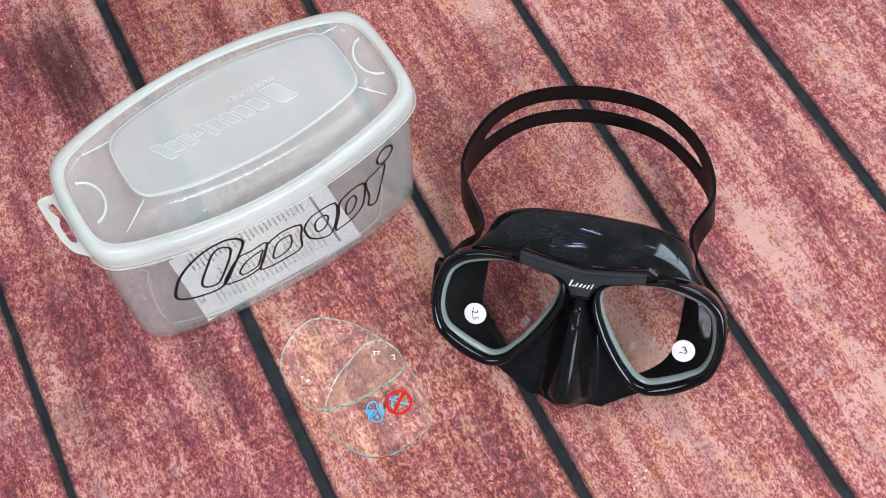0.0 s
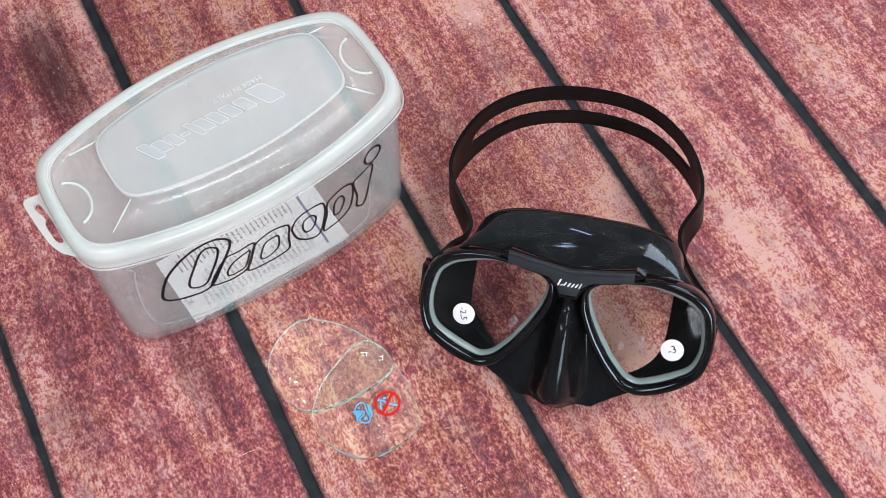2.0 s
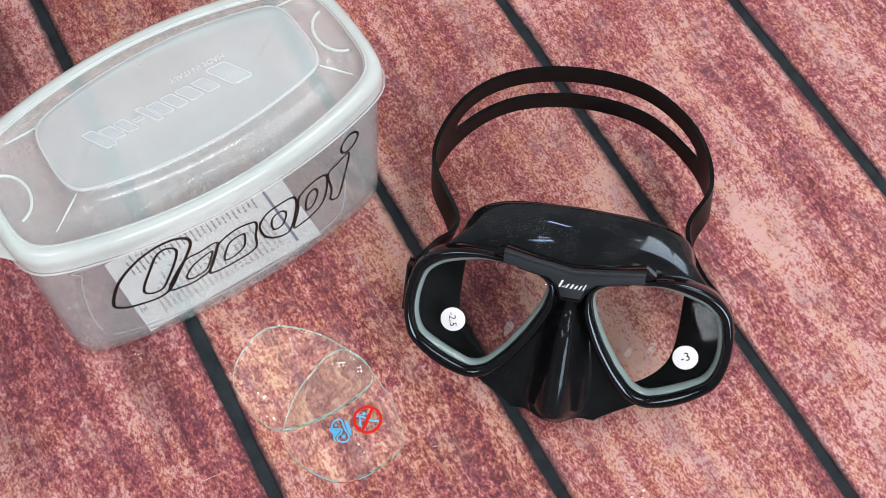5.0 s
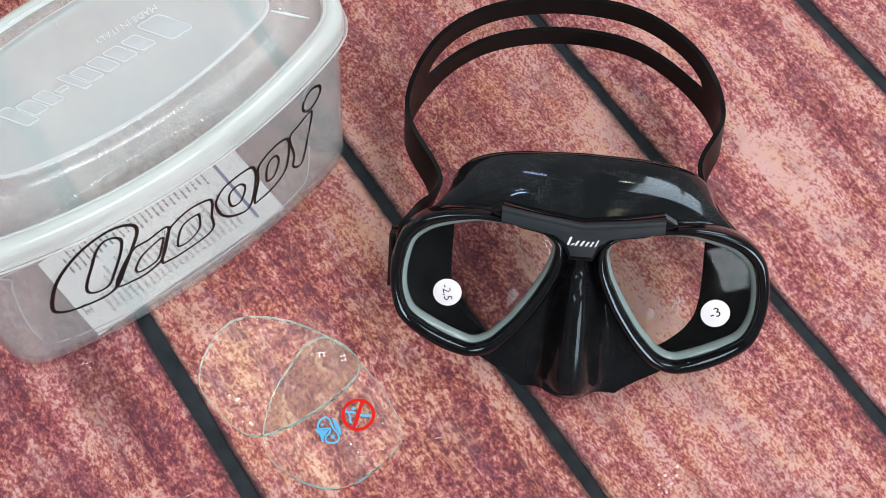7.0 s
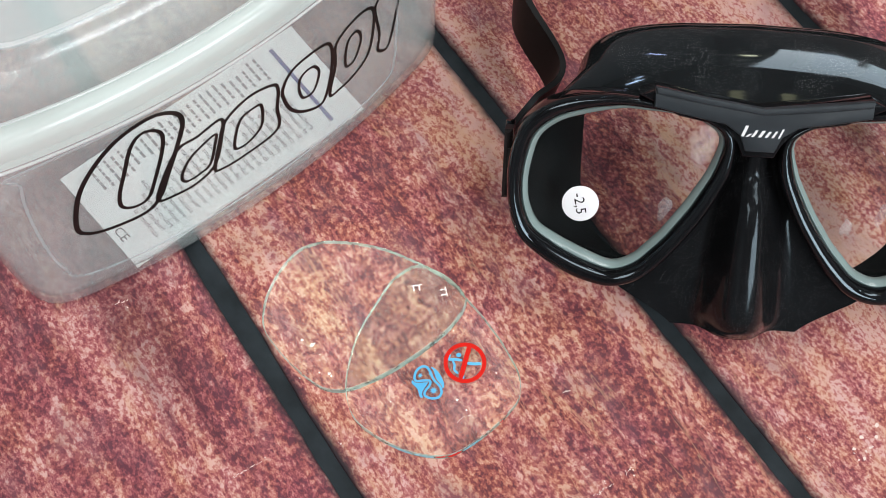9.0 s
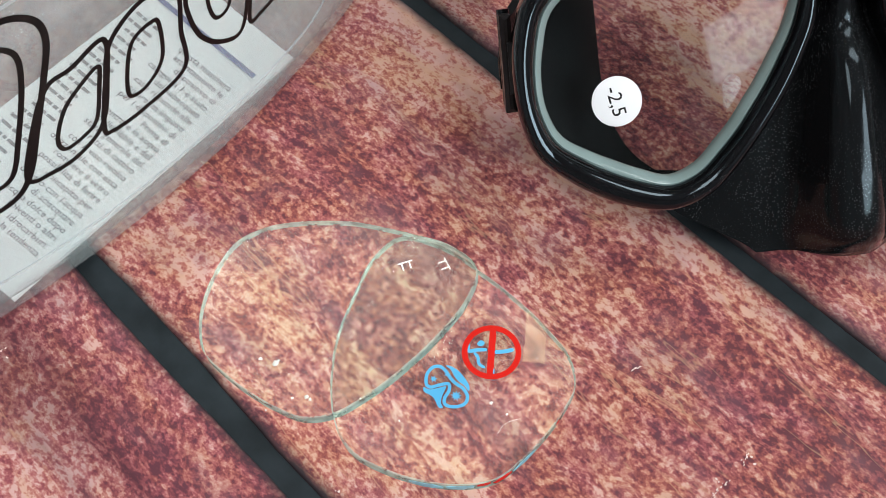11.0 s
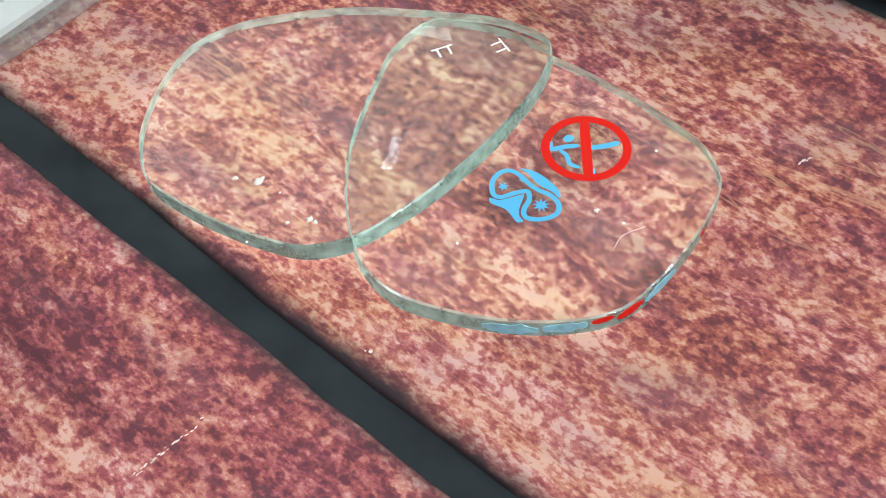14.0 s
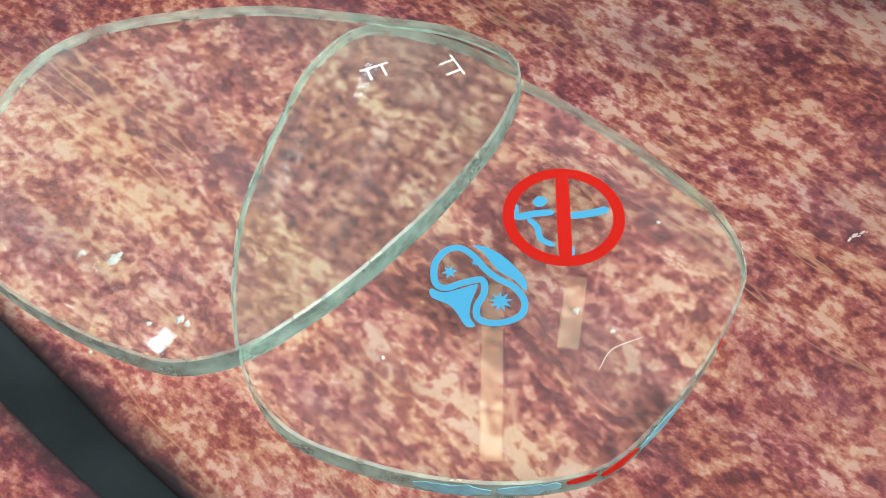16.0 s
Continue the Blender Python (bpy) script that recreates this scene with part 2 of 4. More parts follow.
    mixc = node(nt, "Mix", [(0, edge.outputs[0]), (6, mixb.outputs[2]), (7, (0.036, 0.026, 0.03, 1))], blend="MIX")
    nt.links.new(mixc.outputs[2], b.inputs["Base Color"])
    rr = node(nt, "MapRange", [("Value", blot.outputs[0]), ("To Min", 0.42), ("To Max", 0.65)])
    nt.links.new(rr.outputs[0], b.inputs["Roughness"])
    b.inputs["Specular IOR Level"].default_value = 0.12
    bump = node(nt, "Bump", [("Height", fac), ("Strength", 0.1), ("Distance", 0.0003)])
    nt.links.new(bump.outputs[0], b.inputs["Normal"])
    return m


def plain(name, color, rough, metal=0.0, spots=0.0, grain=40.0, spec=0.5, bump=0.0):
    """A plain surface with a little tone and gloss variation."""
    m, nt, b, out = shader(name)
    tc = nt.nodes.new("ShaderNodeTexCoord")
    n = node(nt, "TexNoise", [("Vector", tc.outputs["Object"])], scale=grain, detail=4)
    dark = tuple(c * (1 - spots) for c in color)
    light = tuple(min(1, c * (1 + spots)) for c in color)
    c = ramp(nt, n.outputs[0], [(0.3, dark), (0.7, light)])
    nt.links.new(c.outputs[0], b.inputs["Base Color"])
    r = node(nt, "MapRange", [("Value", n.outputs[0]), ("To Min", rough * 0.8), ("To Max", rough * 1.2)])
    nt.links.new(r.outputs[0], b.inputs["Roughness"])
    b.inputs["Metallic"].default_value, b.inputs["Specular IOR Level"].default_value = metal, spec
    if bump:
        fine = node(nt, "TexNoise", [("Vector", tc.outputs["Object"])], scale=grain * 40, detail=2)
        bn = node(nt, "Bump", [("Height", fine.outputs[0]), ("Strength", bump), ("Distance", 0.0005)])
        nt.links.new(bn.outputs[0], b.inputs["Normal"])
    return m


def dusty(name, color, rough, spec, dust=0.16):
    """Glossy black moulding with fine bright dust and faint smears in its gloss."""
    m, nt, b, out = shader(name)
    tc = nt.nodes.new("ShaderNodeTexCoord")
    vor = node(nt, "TexVoronoi", [("Vector", tc.outputs["Object"])], scale=1700)
    patch = node(nt, "TexNoise", [("Vector", tc.outputs["Object"])], scale=70, detail=4)
    near = node(nt, "MapRange", [("Value", vor.outputs["Distance"]), ("From Min", 0.15), ("From Max", 0.25), ("To Min", 1.0), ("To Max", 0.0)])
    some = node(nt, "MapRange", [("Value", patch.outputs[0]), ("From Min", 0.4), ("From Max", 0.62), ("To Min", 0.0), ("To Max", 1.0)])
    f = node(nt, "Math", [(0, near.outputs[0]), (1, some.outputs[0])], operation="MULTIPLY")
    c = node(nt, "Mix", [(0, f.outputs[0]), (6, (*color, 1)), (7, (dust, dust * 1.02, dust * 1.06, 1))], blend="MIX")
    nt.links.new(c.outputs[2], b.inputs["Base Color"])
    r = node(nt, "MapRange", [("Value", patch.outputs[0]), ("From Min", 0.35), ("From Max", 0.7), ("To Min", rough * 0.7), ("To Max", rough * 1.8)])
    nt.links.new(r.outputs[0], b.inputs["Roughness"])
    b.inputs["Specular IOR Level"].default_value = spec
    b.inputs["Specular Tint"].default_value = (0.72, 0.9, 1.0, 1)
    return m


def gloss_weight(nt, least, most, power):
    """Share of gloss, rising toward grazing sight, the same on both faces of a wall."""
    lw = node(nt, "LayerWeight", [("Blend", 0.5)])
    p = node(nt, "Math", [(0, lw.outputs["Facing"]), (1, power)], operation="POWER")
    return node(nt, "MapRange", [("Value", p.outputs[0]), ("To Min", least), ("To Max", most)]).outputs[0]


def milky(name, milk, tint, rough, through=0.5, uneven=0.15):
    """Translucent polypropylene: lets light and sight through, with a white veil."""
    m, nt, b, out = shader(name)
    nt.nodes.remove(b)
    tc = nt.nodes.new("ShaderNodeTexCoord")
    n = node(nt, "TexNoise", [("Vector", tc.outputs["Object"])], scale=18, detail=4)
    f = node(nt, "MapRange", [("Value", n.outputs[0]), ("From Min", 0.3), ("From Max", 0.7), ("To Min", milk * (1 - uneven)), ("To Max", milk * (1 + uneven))])
    clear = node(nt, "BsdfTransparent", [("Color", (0.985, 0.99, 0.99, 1))])
    dif = node(nt, "BsdfDiffuse", [("Color", (*tint, 1))])
    tra = node(nt, "BsdfTranslucent", [("Color", (*tint, 1))])
    veil = node(nt, "MixShader", [(0, through), (1, dif.outputs[0]), (2, tra.outputs[0])])
    body = node(nt, "MixShader", [(0, f.outputs[0]), (1, clear.outputs[0]), (2, veil.outputs[0])])
    gl = node(nt, "BsdfGlossy", [("Roughness", rough)])
    mix = node(nt, "MixShader", [(0, gloss_weight(nt, 0.03, 0.6, 4.0)), (1, body.outputs[0]), (2, gl.outputs[0])])
    nt.links.new(mix.outputs[0], out.inputs["Surface"])
    return m


def pane_material(name, tint):
    """Thin clear glass: sight passes straight, gloss by Fresnel."""
    m, nt, b, out = shader(name)
    nt.nodes.remove(b)
    clear = node(nt, "BsdfTransparent", [("Color", (*tint, 1))])
    gl = node(nt, "BsdfGlossy", [("Roughness", 0.01)])
    mix = node(nt, "MixShader", [(0, gloss_weight(nt, 0.016, 0.7, 5.0)), (1, clear.outputs[0]), (2, gl.outputs[0])])
    nt.links.new(mix.outputs[0], out.inputs["Surface"])
    return m


def solid_glass(name, tint, rough, frost_veil=0.0, frost_veil_color=(0.5, 0.75, 0.65)):
    m, nt, b, out = shader(name)
    nt.nodes.remove(b)
    g = node(nt, "BsdfGlass", [("Color", (*tint, 1)), ("Roughness", rough), ("IOR", 1.52)])
    last = g.outputs[0]
    if frost_veil:
        tc = nt.nodes.new("ShaderNodeTexCoord")
        n = node(nt, "TexNoise", [("Vector", tc.outputs["Object"])], scale=260, detail=3)
        f = node(nt, "MapRange", [("Value", n.outputs[0]), ("From Min", 0.3), ("From Max", 0.7), ("To Min", frost_veil * 0.5), ("To Max", frost_veil * 1.5)])
        d = node(nt, "BsdfDiffuse", [("Color", (*frost_veil_color, 1))])
        t = node(nt, "BsdfTranslucent", [("Color", (*frost_veil_color, 1))])
        v = node(nt, "MixShader", [(0, 0.5), (1, d.outputs[0]), (2, t.outputs[0])])
        last = node(nt, "MixShader", [(0, f.outputs[0]), (1, last), (2, v.outputs[0])]).outputs[0]
    nt.links.new(last, out.inputs["Surface"])
    return m


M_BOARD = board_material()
M_SEAM = plain("dark_seam", (0.019, 0.024, 0.027), 0.7, spots=0.35, grain=90, spec=0.12)
M_WALL = plain("white_wall_paint", (0.28, 0.28, 0.28), 0.7, spots=0.04, grain=3)
M_WFRAME = plain("white_window_paint", (0.8, 0.8, 0.78), 0.4, spots=0.03)
M_BODY = milky("milky_box_plastic", 0.22, (0.87, 0.98, 0.97), 0.14)
M_LID = milky("milky_lid_plastic", 0.17, (0.86, 0.97, 0.93), 0.2, 0.15, 0.2)
M_PANEL = milky("milky_panel_plastic", 0.3, (0.82, 0.94, 0.92), 0.25, 0.15, 0.12)
M_RIDGE = milky("milky_ridge_plastic", 0.5, (0.87, 0.97, 0.92), 0.16, 0.15, 0.15)
M_MARK = milky("milky_embossed_plastic", 0.42, (0.92, 0.95, 0.94), 0.2, 0.3)
M_SMUDGE = milky("greasy_smudge", 0.06, (0.8, 0.8, 0.78), 0.4)
M_FAINT = milky("milky_moulded_plastic", 0.3, (0.9, 0.95, 0.96), 0.15)
M_INK = plain("black_ink", (0.008, 0.007, 0.007), 0.4, spots=0.2, spec=0.15)
M_PAPER = plain("white_paper", (0.88, 0.92, 0.89), 0.75, spots=0.03, grain=60)
M_PRINT = plain("grey_print", (0.07, 0.07, 0.075), 0.8, spots=0.1)
M_SMALL = plain("pale_grey_print", (0.22, 0.22, 0.22), 0.8, spots=0.1)
M_BLUEBAR = plain("navy_print", (0.04, 0.07, 0.24), 0.8, spots=0.1)
M_SKIRT = dusty("black_silicone", (0.009, 0.0105, 0.011), 0.05, 0.42, dust=0.28)
M_LINING = plain("matte_black_silicone", (0.005, 0.006, 0.0065), 0.6, spots=0.2, grain=60, spec=0.03)
M_NOSE = dusty("black_nose_silicone", (0.006, 0.0065, 0.007), 0.09, 0.2, dust=0.1)
M_FRAME = dusty("black_gloss_plastic", (0.004, 0.004, 0.0045), 0.06, 0.45, dust=0.05)
M_STRAP = plain("black_rubber", (0.006, 0.006, 0.006), 0.35, spots=0.25, grain=120, spec=0.05)
M_PLATE = plain("dark_grey_plastic", (0.02, 0.026, 0.03), 0.45, spots=0.15, grain=120, spec=0.25)
M_TRIM = plain("pale_grey_gasket", (0.2, 0.265, 0.255), 0.2, spots=0.08, grain=120)
M_STICKER = plain("white_sticker", (0.72, 0.73, 0.74), 0.55, spots=0.02)
M_SILVER = plain("silver_print", (0.72, 0.73, 0.74), 0.4, spots=0.05)
M_PANE = pane_material("clear_mask_glass", (0.96, 0.985, 0.97))
# the pale veil in this glass stands for the ceiling's reflection
M_GLASS = solid_glass("clear_lens_glass", (0.885, 0.92, 0.9), 0.0, frost_veil=0.022, frost_veil_color=(0.78, 0.8, 0.78))
M_EDGE = solid_glass("green_ground_glass_edge", (0.84, 0.985, 0.93), 0.03, frost_veil=0.31, frost_veil_color=(0.7, 0.92, 0.83))
M_RED = plain("red_ink", (0.62, 0.012, 0.006), 0.5, spots=0.05, spec=0.15)
M_BLUE = plain("light_blue_ink", (0.09, 0.43, 0.72), 0.4, spots=0.05)
# blue of the signs' reflections, painted on the lens edge
M_BLUE_REFLECTION = plain("painted_blue_reflection", (0.22, 0.5, 0.6), 0.4, spots=0.25, grain=400)
M_DUST = plain("pale_dust", (0.7, 0.72, 0.66), 0.8, spots=0.15)
M_WHITE = plain("white_mark", (0.8, 0.8, 0.8), 0.5, spots=0.05)
M_CHIP = plain("pale_paint_chip", (0.74, 0.6, 0.54), 0.6, spots=0.15)
M_BUCKLE = plain("dark_brown_black_plastic", (0.012, 0.01, 0.01), 0.3, spots=0.2, spec=0.2)

# ---- building helpers: all lengths below in centimetres ----
CM = 0.01


def mesh_of(name, verts, faces, mats, smooth=35, slots=None):
    me = bpy.data.meshes.new(name)
    me.from_pydata([(x * CM, y * CM, z * CM) for x, y, z in verts], [], faces)
    for m in mats if isinstance(mats, (list, tuple)) else [mats]:
        me.materials.append(m)
    if slots:
        me.polygons.foreach_set("material_index", slots)
    bm = bmesh.new()
    bm.from_mesh(me)
    bmesh.ops.recalc_face_normals(bm, faces=bm.faces)
    bm.to_mesh(me)
    bm.free()
    if smooth:
        me.polygons.foreach_set("use_smooth", [True] * len(me.polygons))
        me.set_sharp_from_angle(angle=radians(smooth))
    me.update()
    return me


def thing(name, x, y, z, label, category, group="", kind=""):
    ob = new(name)
    ob.empty_display_size = 0.02
    ob.matrix_world = pose(x * CM, y * CM, z * CM)
    return tagged(ob, label, category, group, kind)


def part(name, geom, mats, parent, m=None, label="", smooth=35, slots=None):
    """One mesh under a thing or part. m: its place in the parent's axes."""
    ob = new(name, mesh_of(name, geom[0], geom[1], mats, smooth, slots))
    ob.parent = parent
    if m is not None:
        ob.matrix_basis = m
    return tagged(ob, label)


def closed(points, n, tension=0.5):
    """n points on a smooth closed curve through the given ones (Catmull-Rom)."""
    p = np.array(points, float)
    k = len(p)
    t = np.arange(n) * k / n
    i, s = np.floor(t).astype(int), (t % 1)[:, None]
    a, b, c, d = p[(i - 1) % k], p[i % k], p[(i + 1) % k], p[(i + 2) % k]
    return b + tension * s * (c - a + s * (2 * a - 5 * b + 4 * c - d + s * (3 * (b - c) + d - a)))


def opened(points, n):
    p = np.array(points, float)
    p = np.vstack([2 * p[0] - p[1], p, 2 * p[-1] - p[-2]])
    t = np.linspace(0, len(p) - 3 - 1e-6, n)
    i, s = np.floor(t).astype(int), (t % 1)[:, None]
    a, b, c, d = p[i], p[i + 1], p[i + 2], p[i + 3]
    return b + 0.5 * s * (c - a + s * (2 * a - 5 * b + 4 * c - d + s * (3 * (b - c) + d - a)))


def loft(loops, cap_first=False, cap_last=False, ring=False):
    """Skin between closed loops of equal count."""
    n = len(loops[0])
    verts = [tuple(v) for lp in loops for v in lp]
    faces = []
    rows = len(loops)
    for r in range(rows if ring else rows - 1):
        a, b = r * n, ((r + 1) % rows) * n
        faces += [(a + i, a + (i + 1) % n, b + (i + 1) % n, b + i) for i in range(n)]
    if cap_first:
        faces.append(tuple(range(n)))
    if cap_last:
        faces.append(tuple(range((rows - 1) * n, rows * n)))
    return verts, faces


def flat_loop(xy, z):
    return [(x, y, z) for x, y in xy]


def shrink(xy, d):
    """A closed outline moved inward by d."""
    p = np.array(xy, float)
    t = np.roll(p, -1, 0) - np.roll(p, 1, 0)
    t /= np.linalg.norm(t, axis=1)[:, None] + 1e-9
    area = (p[:, 0] * np.roll(p[:, 1], -1) - np.roll(p[:, 0], -1) * p[:, 1]).sum()
    nrm = np.stack([-t[:, 1], t[:, 0]], 1) * (1 if area > 0 else -1)
    return p + nrm * d


def slab(xy, z0, z1, edge=0.05):
    """An outline with thickness and rounded rims."""
    return loft([flat_loop(shrink(xy, edge), z0), flat_loop(xy, z0 + edge), flat_loop(xy, z1 - edge), flat_loop(shrink(xy, edge * 0.4), z1 - edge * 0.25), flat_loop(shrink(xy, edge), z1)], True, True)


def brick(cx, cy, cz, sx, sy, sz, b=0.05):
    """A box with bevelled edges."""
    def rect(x, y):
        return np.array([(cx - x, cy - y), (cx + x, cy - y), (cx + x, cy + y), (cx - x, cy + y)])
    x, y, z = sx / 2, sy / 2, sz / 2
    return loft([flat_loop(rect(x - b, y - b), cz - z), flat_loop(rect(x, y), cz - z + b), flat_loop(rect(x, y), cz + z - b), flat_loop(rect(x - b, y - b), cz + z)], True, True)


def joined(*geoms):
    verts, faces = [], []
    for v, f in geoms:
        k = len(verts)
        verts += list(v)
        faces += [tuple(i + k for i in q) for q in f]
    return verts, faces


def band_loop(xy, width, place, lift, thick=0.02):
    """A closed line of given width laid on a surface; place(x, y, d) gives the surface point d above it."""
    a, b = shrink(xy, -width / 2), shrink(xy, width / 2)
    loops = [[place(x, y, h) for x, y in q] for q, h in ((a, lift), (a, lift + thick), (b, lift + thick), (b, lift))]
    return loft(loops, ring=True)


def text_geom(body, size, line=1.0, align="LEFT", extrude=0.0):
    """Writing in the built-in font, as geometry in centimetres on the xy plane."""
    cu = bpy.data.curves.new("writing", "FONT")
    cu.body, cu.size, cu.space_line, cu.align_x, cu.resolution_u, cu.extrude = body, size, line, align, 2, extrude
    ob = new("writing", cu)
    me = bpy.data.meshes.new_from_object(ob.evaluated_get(bpy.context.evaluated_depsgraph_get()))
    geom = [tuple(v.co) for v in me.vertices], [tuple(p.vertices) for p in me.polygons]
    bpy.data.objects.remove(ob)
    bpy.data.curves.remove(cu)
    bpy.data.meshes.remove(me)
    return geom


def moved(geom, fn):
    return [fn(*v) for v in geom[0]], geom[1]


# ---- the room ----
def cm_pose(x, y, z, rz=0.0):
    return pose(x * CM, y * CM, z * CM, 0, 0, rz)


floor = new("floor", mesh_of("floor", *brick(0, 0, -2.12, 424, 424, 4, 0.1), M_SEAM))
floor.matrix_world = TURN
tagged(floor, "floor of red-brown stained boards with dark joints", "floor", kind="structure")
HALF = 210


def room_wall(name, m, hole=None):
    if hole is None:
        g = brick(0, 0, 115, 2 * HALF + 40, 10, 232, 0.2)
    else:
        x0, x1, z0, z1 = hole
        w = HALF + 20
        g = joined(brick((x0 - w) / 2, 0, 115, x0 + w, 10, 232, 0.2), brick((x1 + w) / 2, 0, 115, w - x1, 10, 232, 0.2),
                   brick((x0 + x1) / 2, 0, (z0 - 1) / 2, x1 - x0, 9.6, z0 + 1, 0.2), brick((x0 + x1) / 2, 0, (z1 + 231) / 2, x1 - x0, 9.6, 231 - z1, 0.2))
    ob = new(name, mesh_of(name, *g, M_WALL, 30))
    ob.matrix_world = TURN @ m
    return tagged(ob, "plain white painted wall", "wall", kind="structure")


room_wall("wall_north", cm_pose(0, HALF + 5, 0), (-158, -78, 75, 185))
room_wall("wall_south", cm_pose(0, -HALF - 5, 0))
room_wall("wall_east", cm_pose(HALF + 5, 0, 0, 90), (-65, 95, 100, 210))
room_wall("wall_west", cm_pose(-HALF - 5, 0, 0, 90))
ceil = new("ceiling", mesh_of("ceiling", *brick(0, 0, 235, 440, 440, 8, 0.2), M_WALL, 30))
ceil.matrix_world = TURN
tagged(ceil, "plain white painted ceiling", "ceiling", kind="structure")
for wname, wm, ww, hh in (("window_1", cm_pose(-118, HALF + 5, 130), 80, 55), ("window_2", cm_pose(HALF + 5, 15, 155, 90), 160, 55)):
    win = tagged(new(wname), "white painted window with two panes", "window", kind="structure")
    win.matrix_world = TURN @ wm
    part("window_frame", joined(brick(0, 0, hh - 2.5, ww, 7, 5), brick(0, 0, 2.5 - hh, ww, 7, 5), brick(2.5 - ww / 2, 0, 0, 5, 7, 2 * hh - 10), brick(ww / 2 - 2.5, 0, 0, 5, 7, 2 * hh - 10), brick(0, 0, 0, 6, 6.6, 2 * hh - 10)), M_WFRAME, win)
    for px in (-1, 1):
        pane = part("pane", brick(px * (ww / 4 - 1), 0, 0, ww / 2 - 8, 0.5, 2 * hh - 10, 0.05), M_PANE, win)
        pane.visible_shadow = False

# ---- floor boards ----
PITCH, GAP, BLEN = 12.73, 0.54, 424
WARM = {-3: -0.08, -2: -0.08, -1: -0.06, 0: 0.13, 1: 0.07, 2: 0.02}
BOARDS = {-1: (-14.1, 12.87), 0: (-1.27, 12.59), 1: (11.42, 12.77), 2: (24.15, 12.71)}     # middle and width where they differ
PEELED = {1: 0.16, 2: 0.36, 3: 0.18}                   # share of torn, paler surface
TONE = {-3: -0.1, -2: -0.08, -1: 0.05, 0: -0.01, 1: 0.06, 2: 0.02, 3: -0.05}     # stain of single boards


def board_mesh():
    """A long board whose two edges wander a little, with rounded arrises."""
    h = (PITCH - GAP) / 2
    prof = [(-1, -0.02, -0.12), (-1, 0, -0.05), (-1, 0.05, -0.015), (-1, 0.16, 0), (1, 0.16, 0), (1, 0.05, -0.015), (1, 0, -0.05), (1, -0.02, -0.12)]
    loops = []
    for x in np.arange(-BLEN / 2, BLEN / 2 + 0.1, 0.8):
        dev = {s: 0.1 * noise.noise((x * 0.2, s * 9.0, 0.5)) + 0.05 * noise.noise((x * 0.9, s * 5.0, 3.5)) for s in (-1, 1)}
        loops.append([(x, s * (h - inset) + dev[s], z) for s, inset, z in prof])
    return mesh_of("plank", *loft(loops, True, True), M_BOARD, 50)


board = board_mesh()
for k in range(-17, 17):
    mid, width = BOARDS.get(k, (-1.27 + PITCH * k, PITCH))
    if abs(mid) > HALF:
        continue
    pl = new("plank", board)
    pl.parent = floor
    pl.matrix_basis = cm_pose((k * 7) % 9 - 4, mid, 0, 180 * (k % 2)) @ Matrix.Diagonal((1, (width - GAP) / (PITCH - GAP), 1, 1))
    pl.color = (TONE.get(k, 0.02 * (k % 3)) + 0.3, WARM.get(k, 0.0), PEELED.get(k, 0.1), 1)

# ---- storage box: local x along its length, y across (front at -y) ----
BOX = (-9.56, 5.24, 43.6)
NB = 112


def box_outline(hl, hm, he, n=NB, blur=0.085):
    """Long bowed sides, nearly straight ends, rounded corners."""
    k = 160
    s = np.linspace(-1, 1, k, endpoint=False)
    side = hm - (hm - he) * s ** 2
    e = np.linspace(-1, 1, k // 2, endpoint=False)
    endx = hl * (1 + 0.02 * (1 - e ** 2))
    pts = np.concatenate([np.stack([s * hl, -side], 1), np.stack([endx, e * he], 1), np.stack([-s * hl, side], 1), np.stack([-endx, -e * he], 1)])
    step = np.r_[0, np.cumsum(np.linalg.norm(np.diff(np.vstack([pts, pts[:1]]), axis=0), axis=1))]
    u = np.arange(640) / 640 * step[-1]
    ring = np.stack([np.interp(u, step, np.r_[pts[:, i], pts[0, i]]) for i in (0, 1)], 1)
    w = np.exp(-0.5 * (np.fft.fftfreq(640) * 640 / (640 * blur / 3.2)) ** 2)
    w /= w.sum()
    soft = np.stack([np.real(np.fft.ifft(np.fft.fft(ring[:, i]) * np.fft.fft(w))) for i in (0, 1)], 1)
    soft *= np.array([hl * 1.015, hm]) / np.abs(soft).max(0)
    step = np.r_[0, np.cumsum(np.linalg.norm(np.diff(np.vstack([soft, soft[:1]]), axis=0), axis=1))]
    u = np.arange(n) / n * step[-1]
    return np.stack([np.interp(u, step, np.r_[soft[:, i], soft[0, i]]) for i in (0, 1)], 1)


BODY_H = 11.5
BASE, TOP = (9.29, 3.96, 2.71), (9.4, 4.93, 3.3)      # half length, half width in the middle and at the ends


def body_outline(z, inset=0.0):
    return box_outline(*(b + (t - b) * z / BODY_H - inset for b, t in zip(BASE, TOP)), blur=0.055)


def wall_point(x, z, d):
    """A point d outside the front wall."""
    hl, hm, he = (b + (t - b) * z / BODY_H for b, t in zip(BASE, TOP))
    return (x, -(hm - (hm - he) * (x / hl) ** 2) - d, z)


